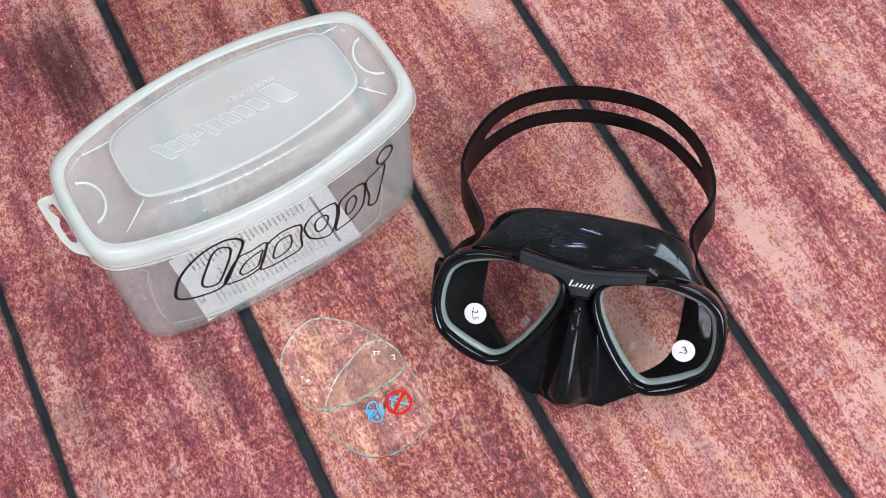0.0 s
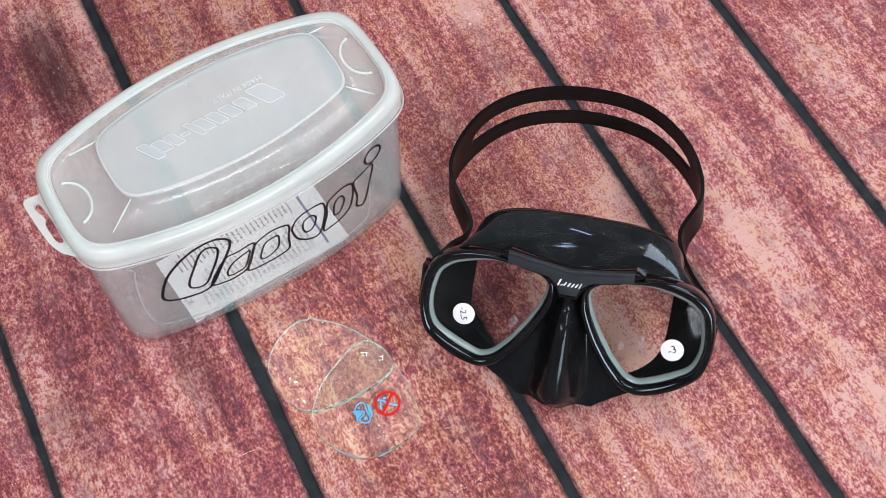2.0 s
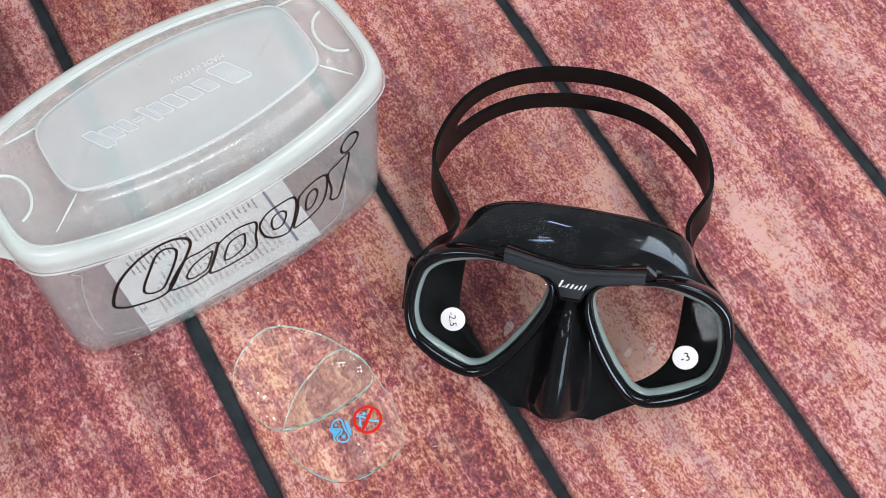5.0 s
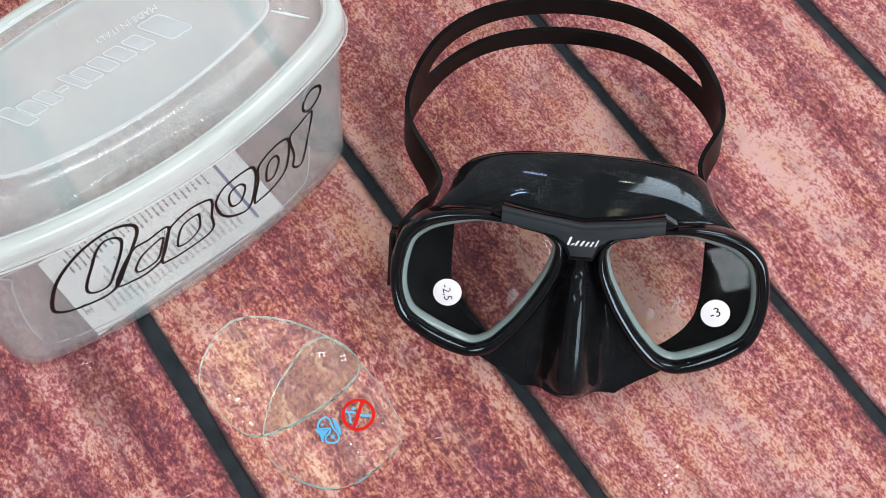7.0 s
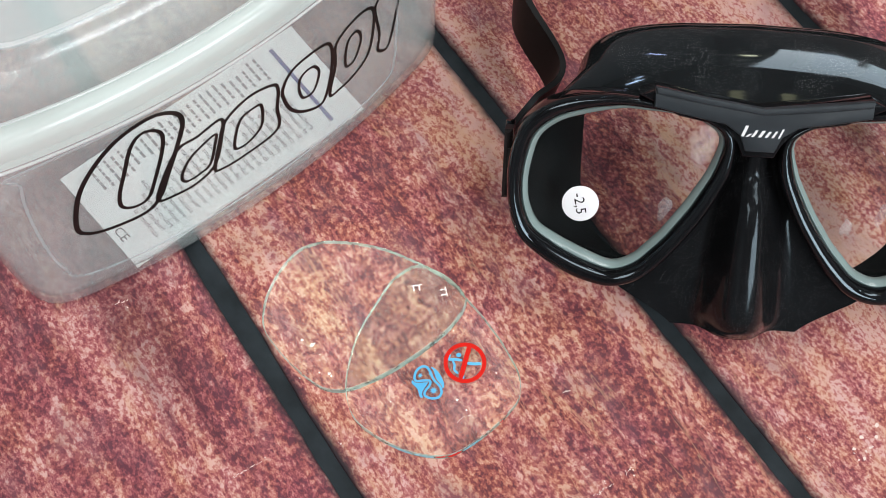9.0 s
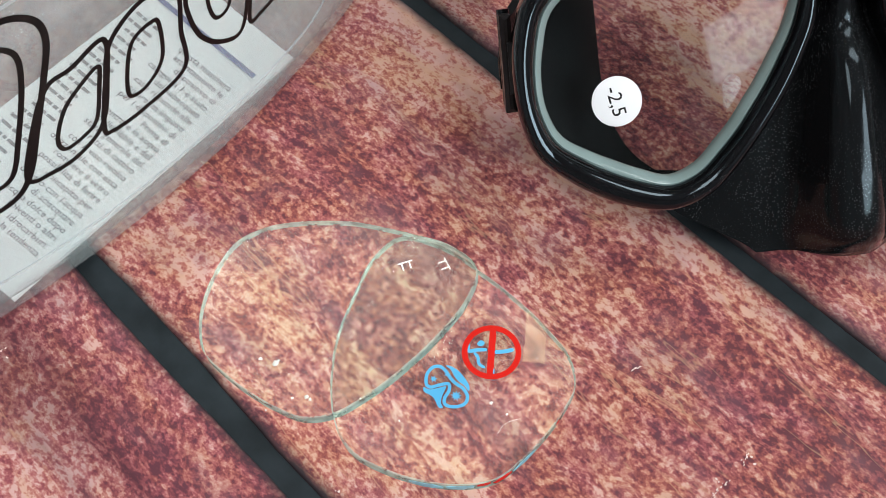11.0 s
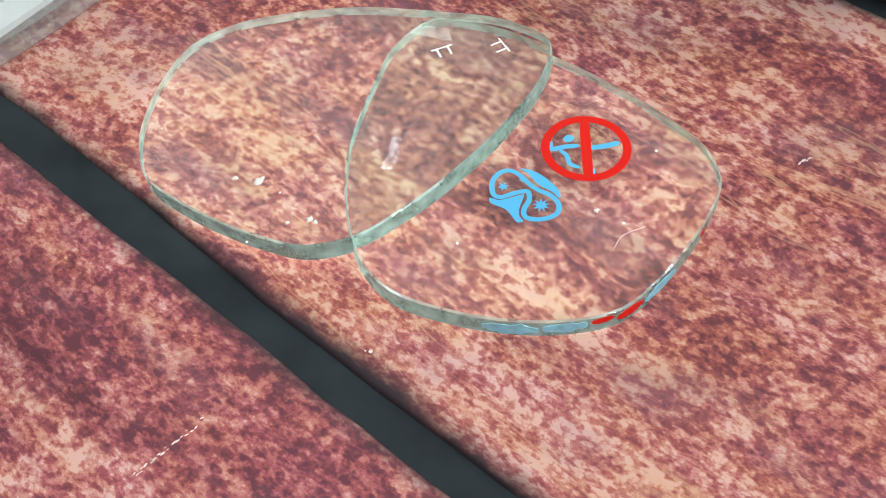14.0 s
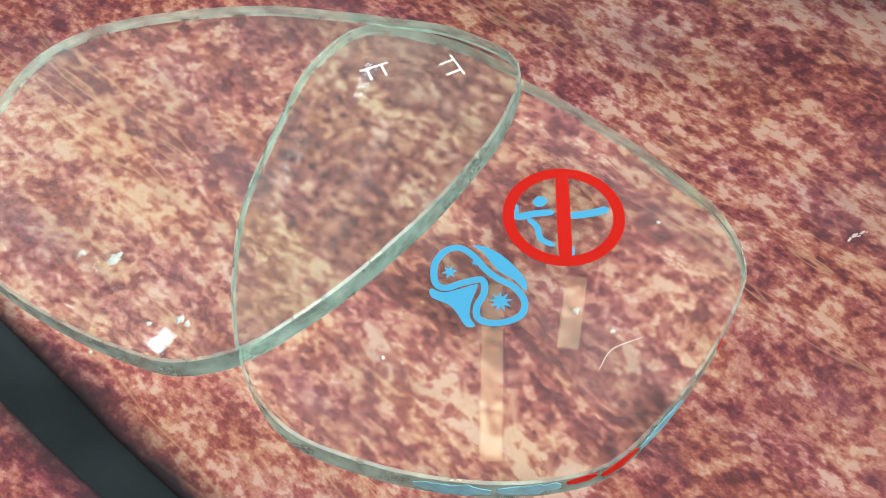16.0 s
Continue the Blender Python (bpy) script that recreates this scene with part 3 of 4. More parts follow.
def build_box():
    box = thing("storage_box", BOX[0], BOX[1], 0, "milky translucent plastic storage box with snap-on lid on floor boards", "storage box")
    box.matrix_world = cm_pose(*BOX[:2], 0, BOX[2])
    t = 0.13
    loops = [flat_loop(body_outline(0, 0.55), 0.0), flat_loop(body_outline(0, 0.28), 0.03), flat_loop(body_outline(0, 0.09), 0.14), flat_loop(body_outline(0.4, 0.01), 0.36)]
    loops += [flat_loop(body_outline(z), z) for z in (1.2, 3, 5, 7, 9, BODY_H)]
    loops += [flat_loop(body_outline(z, t), z) for z in (BODY_H, 9, 7, 5, 3, 1.2)]
    loops += [flat_loop(body_outline(0.5, t + 0.05), 0.55), flat_loop(body_outline(0, 0.5), 0.24), flat_loop(body_outline(0, 0.8), 0.16)]
    body = part("body", loft(loops, True, True), M_BODY, box, smooth=50)
    # moulded panel border on the front wall
    rib = closed([(-7.9, 6.0), (-7.85, 3.2), (-7.2, 2.0), (-3, 1.6), (3, 1.6), (5.6, 1.8), (6.2, 2.8), (6.4, 6.0), (6.3, 9.4), (5.8, 10.2), (-6.6, 10.2), (-7.5, 9.3)], 120)
    part("moulded_border", band_loop(rib, 0.09, wall_point, 0.0, 0.02), M_FAINT, body)
    # printed slanted outline shapes, drawn as plain forms
    leaf_out = [(-6.78, 5.7), (-6.2, 7.62), (-5.28, 9.0), (-4.28, 9.8), (-3.28, 10.0), (-2.6, 9.55), (-2.47, 8.8), (-2.85, 7.7), (-3.45, 6.3), (-4.0, 5.05), (-4.65, 4.5), (-5.88, 4.6), (-6.6, 4.95)]
    leaf_in = [(-3.2, 8.9), (-3.66, 9.4), (-4.17, 9.0), (-4.69, 7.69), (-5.16, 6.38), (-5.22, 5.62), (-4.85, 5.25), (-4.35, 5.4), (-3.9, 6.4), (-3.35, 7.9)]
    spur = [(-4.1, 4.95), (-3.39, 6.68), (-2.83, 7.45), (-2.2, 7.5), (-1.25, 7.66), (-1.5, 6.3), (-1.95, 5.05), (-2.7, 4.6), (-3.45, 4.6)]
    slot = [(-2.3, 6.7), (-2.75, 6.3), (-3.1, 5.55), (-3.0, 5.1), (-2.5, 5.1), (-2.05, 5.35), (-1.7, 6.4), (-1.6, 7.0)]
    bow = [(-1.95, 4.85), (-1.53, 6.37), (-1.12, 7.44), (-0.16, 7.94), (0.74, 7.68), (0.91, 7.16), (0.75, 6.1), (0.6, 4.75), (-0.77, 4.5), (-1.7, 4.55)]
    eye = [(-0.95, 6.1), (-0.6, 6.95), (-0.01, 7.1), (0.2, 6.86), (0.05, 5.7), (-0.55, 5.2), (-1.05, 5.3)]
    drop_a = [(1.07, 6.3), (1.11, 7.06), (1.63, 7.74), (2.7, 7.8), (3.2, 7.4), (3.15, 6.0), (2.65, 4.3), (1.9, 4.5), (1.3, 5.3)]
    drop_b = [(2.95, 4.35), (3.3, 5.9), (3.45, 7.2), (4.3, 7.7), (5.1, 7.5), (5.2, 6.5), (4.88, 4.95), (4.2, 4.35), (3.4, 4.2)]
    bar = [(5.3, 7.3), (5.9, 7.65), (6.7, 7.75), (6.42, 6.2), (5.98, 4.4), (5.68, 4.1), (5.34, 4.57), (5.45, 5.5)]
    ring = [(6.2, 8.6), (6.38, 9.2), (6.82, 9.45), (7.25, 9.15), (7.33, 8.67), (7.0, 8.16), (6.5, 8.07)]
    seed_a = [(1.7, 6.2), (1.85, 6.9), (2.35, 7.0), (2.6, 6.4), (2.3, 5.5), (1.85, 5.5)]
    seed_b = [(3.8, 6.1), (4.0, 6.8), (4.4, 6.9), (4.55, 6.2), (4.2, 5.3), (3.8, 5.3)]
    shapes = [(leaf_out, 0.17, 112), (leaf_in, 0.14, 96), (spur, 0.14, 80), (slot, 0.12, 72), (bow, 0.14, 96), (eye, 0.12, 56), (drop_a, 0.14, 80), (drop_b, 0.14, 80), (seed_a, 0.12, 48), (seed_b, 0.12, 48), (bar, 0.13, 64), (ring, 0.14, 56)]
    for pts, w, steps in shapes:
        part("printed_shape", band_loop(closed(pts, steps), w, wall_point, 0.006, 0.012), M_INK, body, label="black printed outline shape")

    lid_o = (9.62, 5.34, 3.6)

    def lid_loop(d, z):
        return flat_loop(box_outline(lid_o[0] - d, lid_o[1] - d, lid_o[2] - d, blur=0.06), z)

    def panel_loop(d, z):
        return flat_loop(box_outline(6.6 - d, 3.15 - d, 2.15 - d, blur=0.06) + np.array([0.5, 0.62]), z)

    z0 = 11.08
    prof = [(0.02, z0), (-0.03, z0 + 0.12), (0.0, z0 + 0.3), (0.1, z0 + 0.42), (0.1, z0 + 0.75), (0.17, z0 + 0.98), (0.33, z0 + 1.13), (0.5, z0 + 1.16), (0.66, z0 + 1.1), (0.74, z0 + 0.94), (0.8, z0 + 0.64), (0.92, z0 + 0.55)]
    under = [(0.92, z0 + 0.43), (0.72, z0 + 0.5), (0.64, z0 + 0.85), (0.5, z0 + 1.0), (0.35, z0 + 0.98), (0.2, z0 + 0.75), (0.2, z0 + 0.12), (0.12, z0)]
    top = [panel_loop(-0.42, z0 + 0.64), panel_loop(-0.26, z0 + 0.72), panel_loop(-0.14, z0 + 1.08), panel_loop(-0.04, z0 + 1.3), panel_loop(0.08, z0 + 1.36), panel_loop(0.3, z0 + 1.36), panel_loop(2.2, z0 + 1.37)]
    low = [panel_loop(2.2, z0 + 1.25), panel_loop(0.3, z0 + 1.24), panel_loop(0.0, z0 + 1.18), panel_loop(-0.06, z0 + 1.0), panel_loop(-0.36, z0 + 0.52)]
    mid_up = [lid_loop(1.3, z0 + 0.56)]
    lid = part("lid", loft([lid_loop(d, z) for d, z in prof] + mid_up + top, False, True), [M_LID, M_PANEL], box, label="milky white snap-on lid with raised panel", smooth=60, slots=[0] * (16 * NB) + [1] * (3 * NB + 1))
    part("lid_underside", loft([lid_loop(d, z) for d, z in under[::-1]] + [lid_loop(1.3, z0 + 0.44)] + low[::-1], False, True), [M_LID, M_PANEL], lid, smooth=60, slots=[0] * (11 * NB) + [1] * (2 * NB + 1))
    part("panel_edge", loft([panel_loop(d, z) for d, z in ((-0.035, z0 + 1.33), (-0.01, z0 + 1.38), (0.03, z0 + 1.39), (0.07, z0 + 1.375))]), M_MARK, lid)
    part("snap_rim", loft([lid_loop(d, z) for d, z in ((0.06, z0 + 0.05), (0.06, z0 + 0.42), (0.06, z0 + 0.75), (0.13, z0 + 1.0), (0.31, z0 + 1.16), (0.5, z0 + 1.19), (0.68, z0 + 1.12), (0.74, z0 + 0.97))]), M_RIDGE, lid, smooth=60)
    # thin ridges along the rim; their whiter plastic stands for highlights on its edges
    part("rim_line", loft([lid_loop(d, z) for d, z in ((0.6, z0 + 1.15), (0.63, z0 + 1.19), (0.68, z0 + 1.18), (0.71, z0 + 1.08))]), M_MARK, lid)
    part("rim_line", loft([lid_loop(d, z) for d, z in ((0.04, z0 - 0.01), (-0.05, z0 + 0.02), (-0.05, z0 + 0.07), (0.0, z0 + 0.1))]), M_MARK, lid)
    for side in (-1, 1):
        arc = [(side * (8.75 - 1.1 * math.sin(a)) + 0.1, 0.3 + 1.4 * math.cos(a)) for a in np.linspace(0.15, math.pi - 0.15, 24)]
        tube = []
        for i, (x, y) in enumerate(arc):
            r = 0.075
            rx = side * (-math.sin(np.linspace(0.15, math.pi - 0.15, 24)[i]))
            ry = math.cos(np.linspace(0.15, math.pi - 0.15, 24)[i])
            tube.append([(x + rx * r * math.cos(q), y + ry * r * math.cos(q), z0 + 0.62 + r * 0.8 * math.sin(q)) for q in np.linspace(0, 2 * math.pi, 8, endpoint=False)])
        part("arc_ridge", loft(tube, True, True), M_RIDGE, lid)
    # radial corner creases between rim and panel
    for sx, sy in ((-1, -1), (1, -1), (-1, 1), (1, 1)):
        a, b_ = np.array([sx * 6.35 + 0.5, sy * 2.1 + 0.62, z0 + 1.16]), np.array([sx * 7.75 + 0.3, sy * 2.75 + 0.3, z0 + 0.66])
        side_v = np.array([-(b_ - a)[1], (b_ - a)[0], 0])
        side_v /= np.linalg.norm(side_v)
        loops = [[tuple(p + side_v * w * math.cos(q) + np.array([0, 0, 0.05 * math.sin(q)])) for q in np.linspace(0, 2 * math.pi, 8, endpoint=False)] for p, w in ((a, 0.02), (a * 0.6 + b_ * 0.4, 0.06), (b_, 0.02))]
        part("corner_crease", loft(loops, True, True), M_RIDGE, lid)
    # raised maker's mark on the lid, as slanted plain forms, upside down to the front
    zt = z0 + 1.37
    spans = [(3.0, 0.95, 1.3), (1.75, 0.6, 0.8), (0.9, 0.6, 0.8), (0.1, 0.55, 0.8), (-0.65, 0.55, 0.8), (-1.2, 0.3, 1.0), (-1.75, 0.4, 0.18), (-2.4, 0.5, 0.75), (-3.1, 0.55, 0.75), (-3.75, 0.5, 1.15)]
    for cx, w, h in spans:
        base = [(cx + w * 0.5 * a + 0.28 * b * h, 0.35 - h * 0.5 * b) for a, b in ((-1, -1), (0, -1.08), (1, -1), (1.08, 0), (1, 1), (0, 1.08), (-1, 1), (-1.08, 0))]
        shape = closed(base, 40)
        part("raised_mark", slab(shape, zt + 0.004, zt + 0.05, 0.02), M_FAINT, lid)
        part("mark_edge", band_loop(shape, 0.05, lambda x, y, d: (x, y, zt + d), 0.004, 0.06), M_MARK, lid)
    word = text_geom("MADE IN ITALY", 0.42, align="CENTER", extrude=0.025)
    part("raised_writing", moved(word, lambda x, y, z: (1.85 - x, 1.55 - y, zt + z + 0.03)), M_MARK, lid)
    # hanging tab with its slot
    tab_o = closed([(-9.2, 1.95), (-9.8, 1.95), (-10.45, 2.05), (-10.62, 1.6), (-10.5, -0.2), (-10.35, -1.2), (-9.95, -2.0), (-9.1, -2.35)], 72)
    tab_i = closed([(-9.98, 1.5), (-10.22, 1.5), (-10.26, 1.15), (-10.06, 0.5), (-10.2, 0.1), (-10.12, -1.0), (-9.86, -1.3), (-9.78, -1.0), (-9.8, 0.2)], 72)
    zb = z0 + 0.1
    part("hanging_tab", loft([flat_loop(tab_o, zb), flat_loop(tab_o, zb + 0.14), flat_loop(tab_i, zb + 0.14), flat_loop(tab_i, zb)], ring=True), M_RIDGE, lid, label="flat hanging tab with a slot")
    part("tab_edge", band_loop(tab_o, 0.12, lambda x, y, d: (x, y, zb + d), 0.12, 0.06), M_RIDGE, lid)
    return box


build_box()


def build_leaflet():
    """A folded instruction leaflet inside the box, its front edge low and its back edge leaning up."""
    leaf = thing("leaflet", BOX[0], BOX[1], 0.3, "white printed instruction leaflet lying tilted inside the plastic box", "leaflet")
    leaf.matrix_world = cm_pose(BOX[0], BOX[1], 0, BOX[2])
    x0, x1, y0, length = -5.75, 4.75, -3.3, 4.3

    def place(s, q, d):
        """s along the width, q back from the front edge."""
        rise = 0.3 * q + 0.006 * q * q
        return (x0 + s - 0.075 * q, y0 + q * 0.93, 0.3 + rise + d)

    for lift in (0.0, 0.05, 0.1):
        grid = [[place(s, q, lift + 0.02 * math.sin(s * 0.6)) for s in np.linspace(0, x1 - x0, 14)] for q in np.linspace(0, length, 14)]
        grid2 = [[(x, y, z + 0.035) for x, y, z in row] for row in grid]
        ring = lambda g: g[0] + [r[-1] for r in g[1:]] + g[-1][-2::-1] + [r[0] for r in g[-2:0:-1]]
        verts = [v for row in grid for v in row] + [v for row in grid2 for v in row]
        n = 14
        faces = [(i * n + j, i * n + j + 1, (i + 1) * n + j + 1, (i + 1) * n + j) for i in range(n - 1) for j in range(n - 1)]
        faces += [tuple(k + n * n for k in f) for f in faces]
        edge = [j for j in range(n)] + [i * n + n - 1 for i in range(1, n)] + [(n - 1) * n + j for j in range(n - 2, -1, -1)] + [i * n for i in range(n - 2, 0, -1)]
        faces += [(edge[i], edge[(i + 1) % len(edge)], edge[(i + 1) % len(edge)] + n * n, edge[i] + n * n) for i in range(len(edge))]
        part("sheet", (verts, faces), M_PAPER, leaf)
    top = 0.165
    lines = ["questa maschera", "attentamente le", "dispositivo di", "categoria 1 è stato", "del subacqueo", "esso risponde alle", "sicurezza imposti", "per i dispositivi di", "Prima di", "entrare in acqua", "delle fibbie e del",
             "stato generale del", "tratti di cattivo", "con il viso rivolto", "orizzontale con essa", "rompere il vetro", "possibilità di ferire", "concepito per", "diretto con l'acqua", "di sciacquare", "acqua dolce dopo", "solventi o altri", "idrocarburi.", "la tendenza"]
    step = 0.31
    for i, line in enumerate(lines):
        s = 8.35 - step * i
        if len(line) < 3:
            continue
        g = text_geom(line, 0.29, align="RIGHT")
        part("line_of_print", moved(g, lambda x, y, z, s=s: place(s + y, 0.45 - x, top + 0.006)), M_PRINT, leaf, smooth=0)
    rnd = random.Random(4)
    for i in range(25):
        s = 8.4 - step * i
        q = 2.95 + rnd.uniform(0, 0.25)
        verts, faces = [], []
        while q < 3.9:
            w = rnd.uniform(0.1, 0.34)
            if q + w > 4.1:
                break
            a = place(s, q, top + 0.006), place(s, q + w, top + 0.006), place(s + 0.1, q + w, top + 0.006), place(s + 0.1, q, top + 0.006)
            k = len(verts)
            verts += a
            faces.append((k, k + 1, k + 2, k + 3))
            q += w + 0.06
        part("line_of_print", (verts, faces), M_SMALL, leaf, smooth=0)
    bar = [place(9.15 + a, b, top + 0.006) for a, b in ((0, 0.3), (0.16, 0.3), (0.16, 3.95), (0, 3.95))]
    part("printed_bar", (bar, [(0, 1, 2, 3)]), M_BLUEBAR, leaf, label="dark blue printed bar", smooth=0)
    word = text_geom("CE", 0.5)
    part("line_of_print", moved(word, lambda x, y, z: place(0.2 + y, 1.6 - x, top + 0.006)), M_PRINT, leaf, smooth=0)


build_leaflet()

# ---- one lens outline for the mask's glasses and the loose lenses: radii every 15 degrees about the lens centre ----
R_OUT = [3.71, 3.77, 3.84, 3.72, 3.45, 3.23, 3.12, 3.13, 3.3, 3.71, 4.08, 3.77, 3.32, 3.04, 2.91, 2.93, 3.11, 3.39, 3.54, 3.52, 3.53, 3.62, 3.78, 3.73]
R_IN = [3.0, 3.0, 3.07, 2.9, 2.67, 2.57, 2.6, 2.67, 2.92, 3.37, 3.62, 3.01, 2.51, 2.25, 2.13, 2.16, 2.27, 2.54, 2.71, 2.6, 2.59, 2.73, 2.99, 3.03]
LENS_C = (4.35, -1.0)


def lens_outline(w, n=96):
    """w: 0 the rim's outside, 1 the clear opening."""
    r = np.array(R_OUT) * (1 - w) + np.array(R_IN) * w
    a = np.radians(np.arange(24) * 15)
    return closed(np.stack([r * np.cos(a), r * np.sin(a)], 1), n)


# ---- diving mask: local x to its left-hand side as seen, y up the face, z out of the face ----
MASK_O = Vector((9.9, 1.5, 5.87))
MASK_M = Matrix.Translation(MASK_O * CM) @ pose(0, 0, 0, 0, 0, 0.55) @ pose(0, 0, 0, 45, 0, 0) @ pose(0, 0, 0, 0, -3.2, 0)


def build_mask():
    mask = thing("diving_mask", 10.15, 2.0, 0, "black two-window diving mask lying face up on the boards", "diving mask")
    rel = mask.matrix_world.inverted() @ MASK_M

    # skirt: a soft tapering tube from the frame back to the face seal
    def skirt_loop(out, hx, top, bot, n=96):
        a = np.linspace(0, 2 * math.pi, n, endpoint=False)
        c, s = np.cos(a), np.sin(a)
        e = np.where(s > 0, 2 / 6.0, 2 / 3.0)
        cy, hy = (top + bot) / 2, (top - bot) / 2
        x = hx * np.sign(c) * np.abs(c) ** e
        y = cy + hy * np.sign(s) * np.abs(s) ** e
        y = np.where(s > 0, y - 0.45 * (x / hx) ** 2, y)
        return [(p, q, out) for p, q in zip(x, y)]
    def tilted(s, hx, top, bot):
        """s: 0 at the frame, 1 at the face seal; the seal lies low in front, resting on the floor."""
        lp = skirt_loop(0, hx, top, bot)
        return [(x, y, -0.5 - 0.5 * min(1.0, max(0.0, (-2.6 - y) / 1.2)) - s * (1.0 + 3.1 * min(1.0, max(0.0, (y - bot) / (top - bot))) ** 0.8)) for x, y, z in lp]
    loops = [tilted(*v) for v in ((0.0, 7.8, 1.8, -4.1), (0.1, 7.5, 2.2, -4.45), (0.25, 6.8, 2.85, -4.8), (0.45, 6.3, 3.3, -5.05), (0.62, 6.08, 3.65, -5.12), (0.78, 6.05, 3.86, -5.12), (0.85, 6.03, 3.92, -5.1), (0.89, 6.0, 3.9, -5.05),
                                   (0.9, 5.92, 3.82, -4.95), (0.88, 5.75, 3.6, -4.8), (0.85, 5.6, 3.4, -4.75), (0.8, 5.65, 3.35, -4.8), (0.66, 5.8, 3.3, -4.85), (0.48, 6.1, 3.0, -4.8), (0.25, 6.6, 2.4, -4.6), (0.05, 7.5, 1.7, -3.95))]
    part("skirt", loft(loops, ring=True), [M_SKIRT, M_LINING], mask, rel, "glossy black silicone face skirt", smooth=60, slots=[0] * (96 * 8) + [1] * (96 * 8))

    # nose pocket: a ridge between the two windows that swells downward
    def along(table, v):
        k, q = zip(*table)
        return float(np.mean([np.interp(v + d, k, q) for d in (-0.3, -0.2, -0.1, 0, 0.1, 0.2, 0.3)]))
    half = [(-6.05, 2.0), (-5.7, 2.6), (-5.4, 3.1), (-5.0, 3.9), (-4.6, 4.5), (-4.2, 4.0), (-3.0, 2.5), (-2.0, 1.85), (-1.0, 1.3), (0.0, 0.95), (0.9, 0.9)]
    amp = [(-6.05, 0.85), (-5.85, 1.4), (-5.5, 1.78), (-5.0, 1.9), (-4.0, 1.85), (-2.0, 1.5), (-1.0, 1.2), (-0.6, 0.75), (-0.4, 0.62), (0.0, 0.72), (0.9, 0.8)]
    wid = [(-6.05, 0.95), (-5.6, 1.08), (-5.0, 1.1), (-3.0, 0.92), (-1.0, 0.68), (-0.45, 0.48), (0.0, 0.42), (0.9, 0.4)]
    rows = []
    levels = list(np.linspace(0.9, -6.05, 52))
    for v in levels:
        h, a, w = along(half, v), along(amp, v), along(wid, v)
        row = []
        for x in np.linspace(-1, 1, 61) * h:
            low = max(0.0, min(1.0, (-v - 3.2) / 2))
            fold = low * 0.35 * (0.18 * math.exp(-((abs(x) - 2.1) / 0.7) ** 2) - 0.12 * math.exp(-((abs(x) - 1.3) / 0.4) ** 2))
            out = -0.62 + a * math.exp(-(abs(x) / w) ** 3.0) + fold - 0.05 * low * x * x * 0.3
            row.append((x, v, out))
        rows.append(row)
    for back, dv in ((-0.35, -0.08), (-0.7, -0.06), (-1.1, 0.1), (-1.6, 0.5), (-2.2, 1.0)):
        rows.append([(x * (1 + 0.06 * back), -6.05 + dv + 0.35 * (abs(x) / 2.4) ** 2 * 0.6, max(-0.62 + back + (z + 0.62) * (1 + back * 0.8), -2.8) if back > -1 else -0.62 + back) for x, y, z in rows[len(levels) - 1]])
    n = 61
    verts = [p for r in rows for p in r]
    faces = [(i * n + j, i * n + j + 1, (i + 1) * n + j + 1, (i + 1) * n + j) for i in range(len(rows) - 1) for j in range(n - 1)]
    inner = [(x, y + 0.03, z - 0.16) for x, y, z in verts]
    k = len(verts)
    faces += [tuple(q + k for q in f) for f in faces]
    nr = len(rows)
    edge = [j for j in range(n)] + [i * n + n - 1 for i in range(1, nr)] + [(nr - 1) * n + j for j in range(n - 2, -1, -1)] + [i * n for i in range(nr - 2, 0, -1)]
    faces += [(edge[i], edge[(i + 1) % len(edge)], edge[(i + 1) % len(edge)] + k, edge[i] + k) for i in range(len(edge))]
    part("nose_pocket", (verts + inner, faces), M_NOSE, mask, rel, "black silicone nose pocket with a rounded ridge", smooth=60)

    # windows
    for side in (-1, 1):
        def at(xy):
            return [(side * (x + LENS_C[0]), y + LENS_C[1]) for x, y in xy]

        def ring(w, z):
            return flat_loop(at(lens_outline(w)), z)
        prof = [(0.62, -0.95), (0.25, -1.0), (0.05, -0.93), (0.0, -0.6), (0.0, 0.0), (0.03, 0.2), (0.1, 0.36), (0.2, 0.44), (0.34, 0.46), (0.5, 0.42), (0.62, 0.32), (0.7, 0.18), (0.73, -0.05)]
        rim = part("window_rim", loft([ring(w, z) for w, z in prof], ring=True), M_FRAME, mask, rel, "glossy black plastic window rim", smooth=60)
        part("gasket", loft([ring(w, z) for w, z in ((0.72, 0.06), (0.78, 0.09), (0.85, 0.05), (0.92, -0.02), (0.97, -0.07), (1.0, -0.13), (1.0, -0.3), (0.72, -0.3))], ring=True), M_TRIM, rim, None, "pale grey gasket round the glass", smooth=60)
        glass = part("window_glass", slab(at(lens_outline(0.9)), -0.28, -0.14, 0.02), M_PANE, mask, rel, "clear tempered glass")
        glass.visible_shadow = False
        cx, cy = ((-5.55, -1.75), (5.95, -1.7))[side > 0]
        disc = [(cx + 0.62 * math.cos(a), cy + 0.62 * math.sin(a)) for a in np.linspace(0, 2 * math.pi, 48, endpoint=False)]
        part("sticker", slab(disc, -0.135, -0.12, 0.004), M_STICKER, glass, None, "round white sticker with a number")
        word = text_geom(("-2,5", "-3")[side > 0], (0.5, 0.62)[side > 0], align="CENTER")
        ang = radians((-78, 28)[side > 0])
        ca, sa = math.cos(ang), math.sin(ang)
        part("number", moved(word, lambda x, y, z: (cx + ca * x - sa * (y - 0.18), cy + sa * x + ca * (y - 0.18), -0.115)), M_INK, glass, smooth=0)
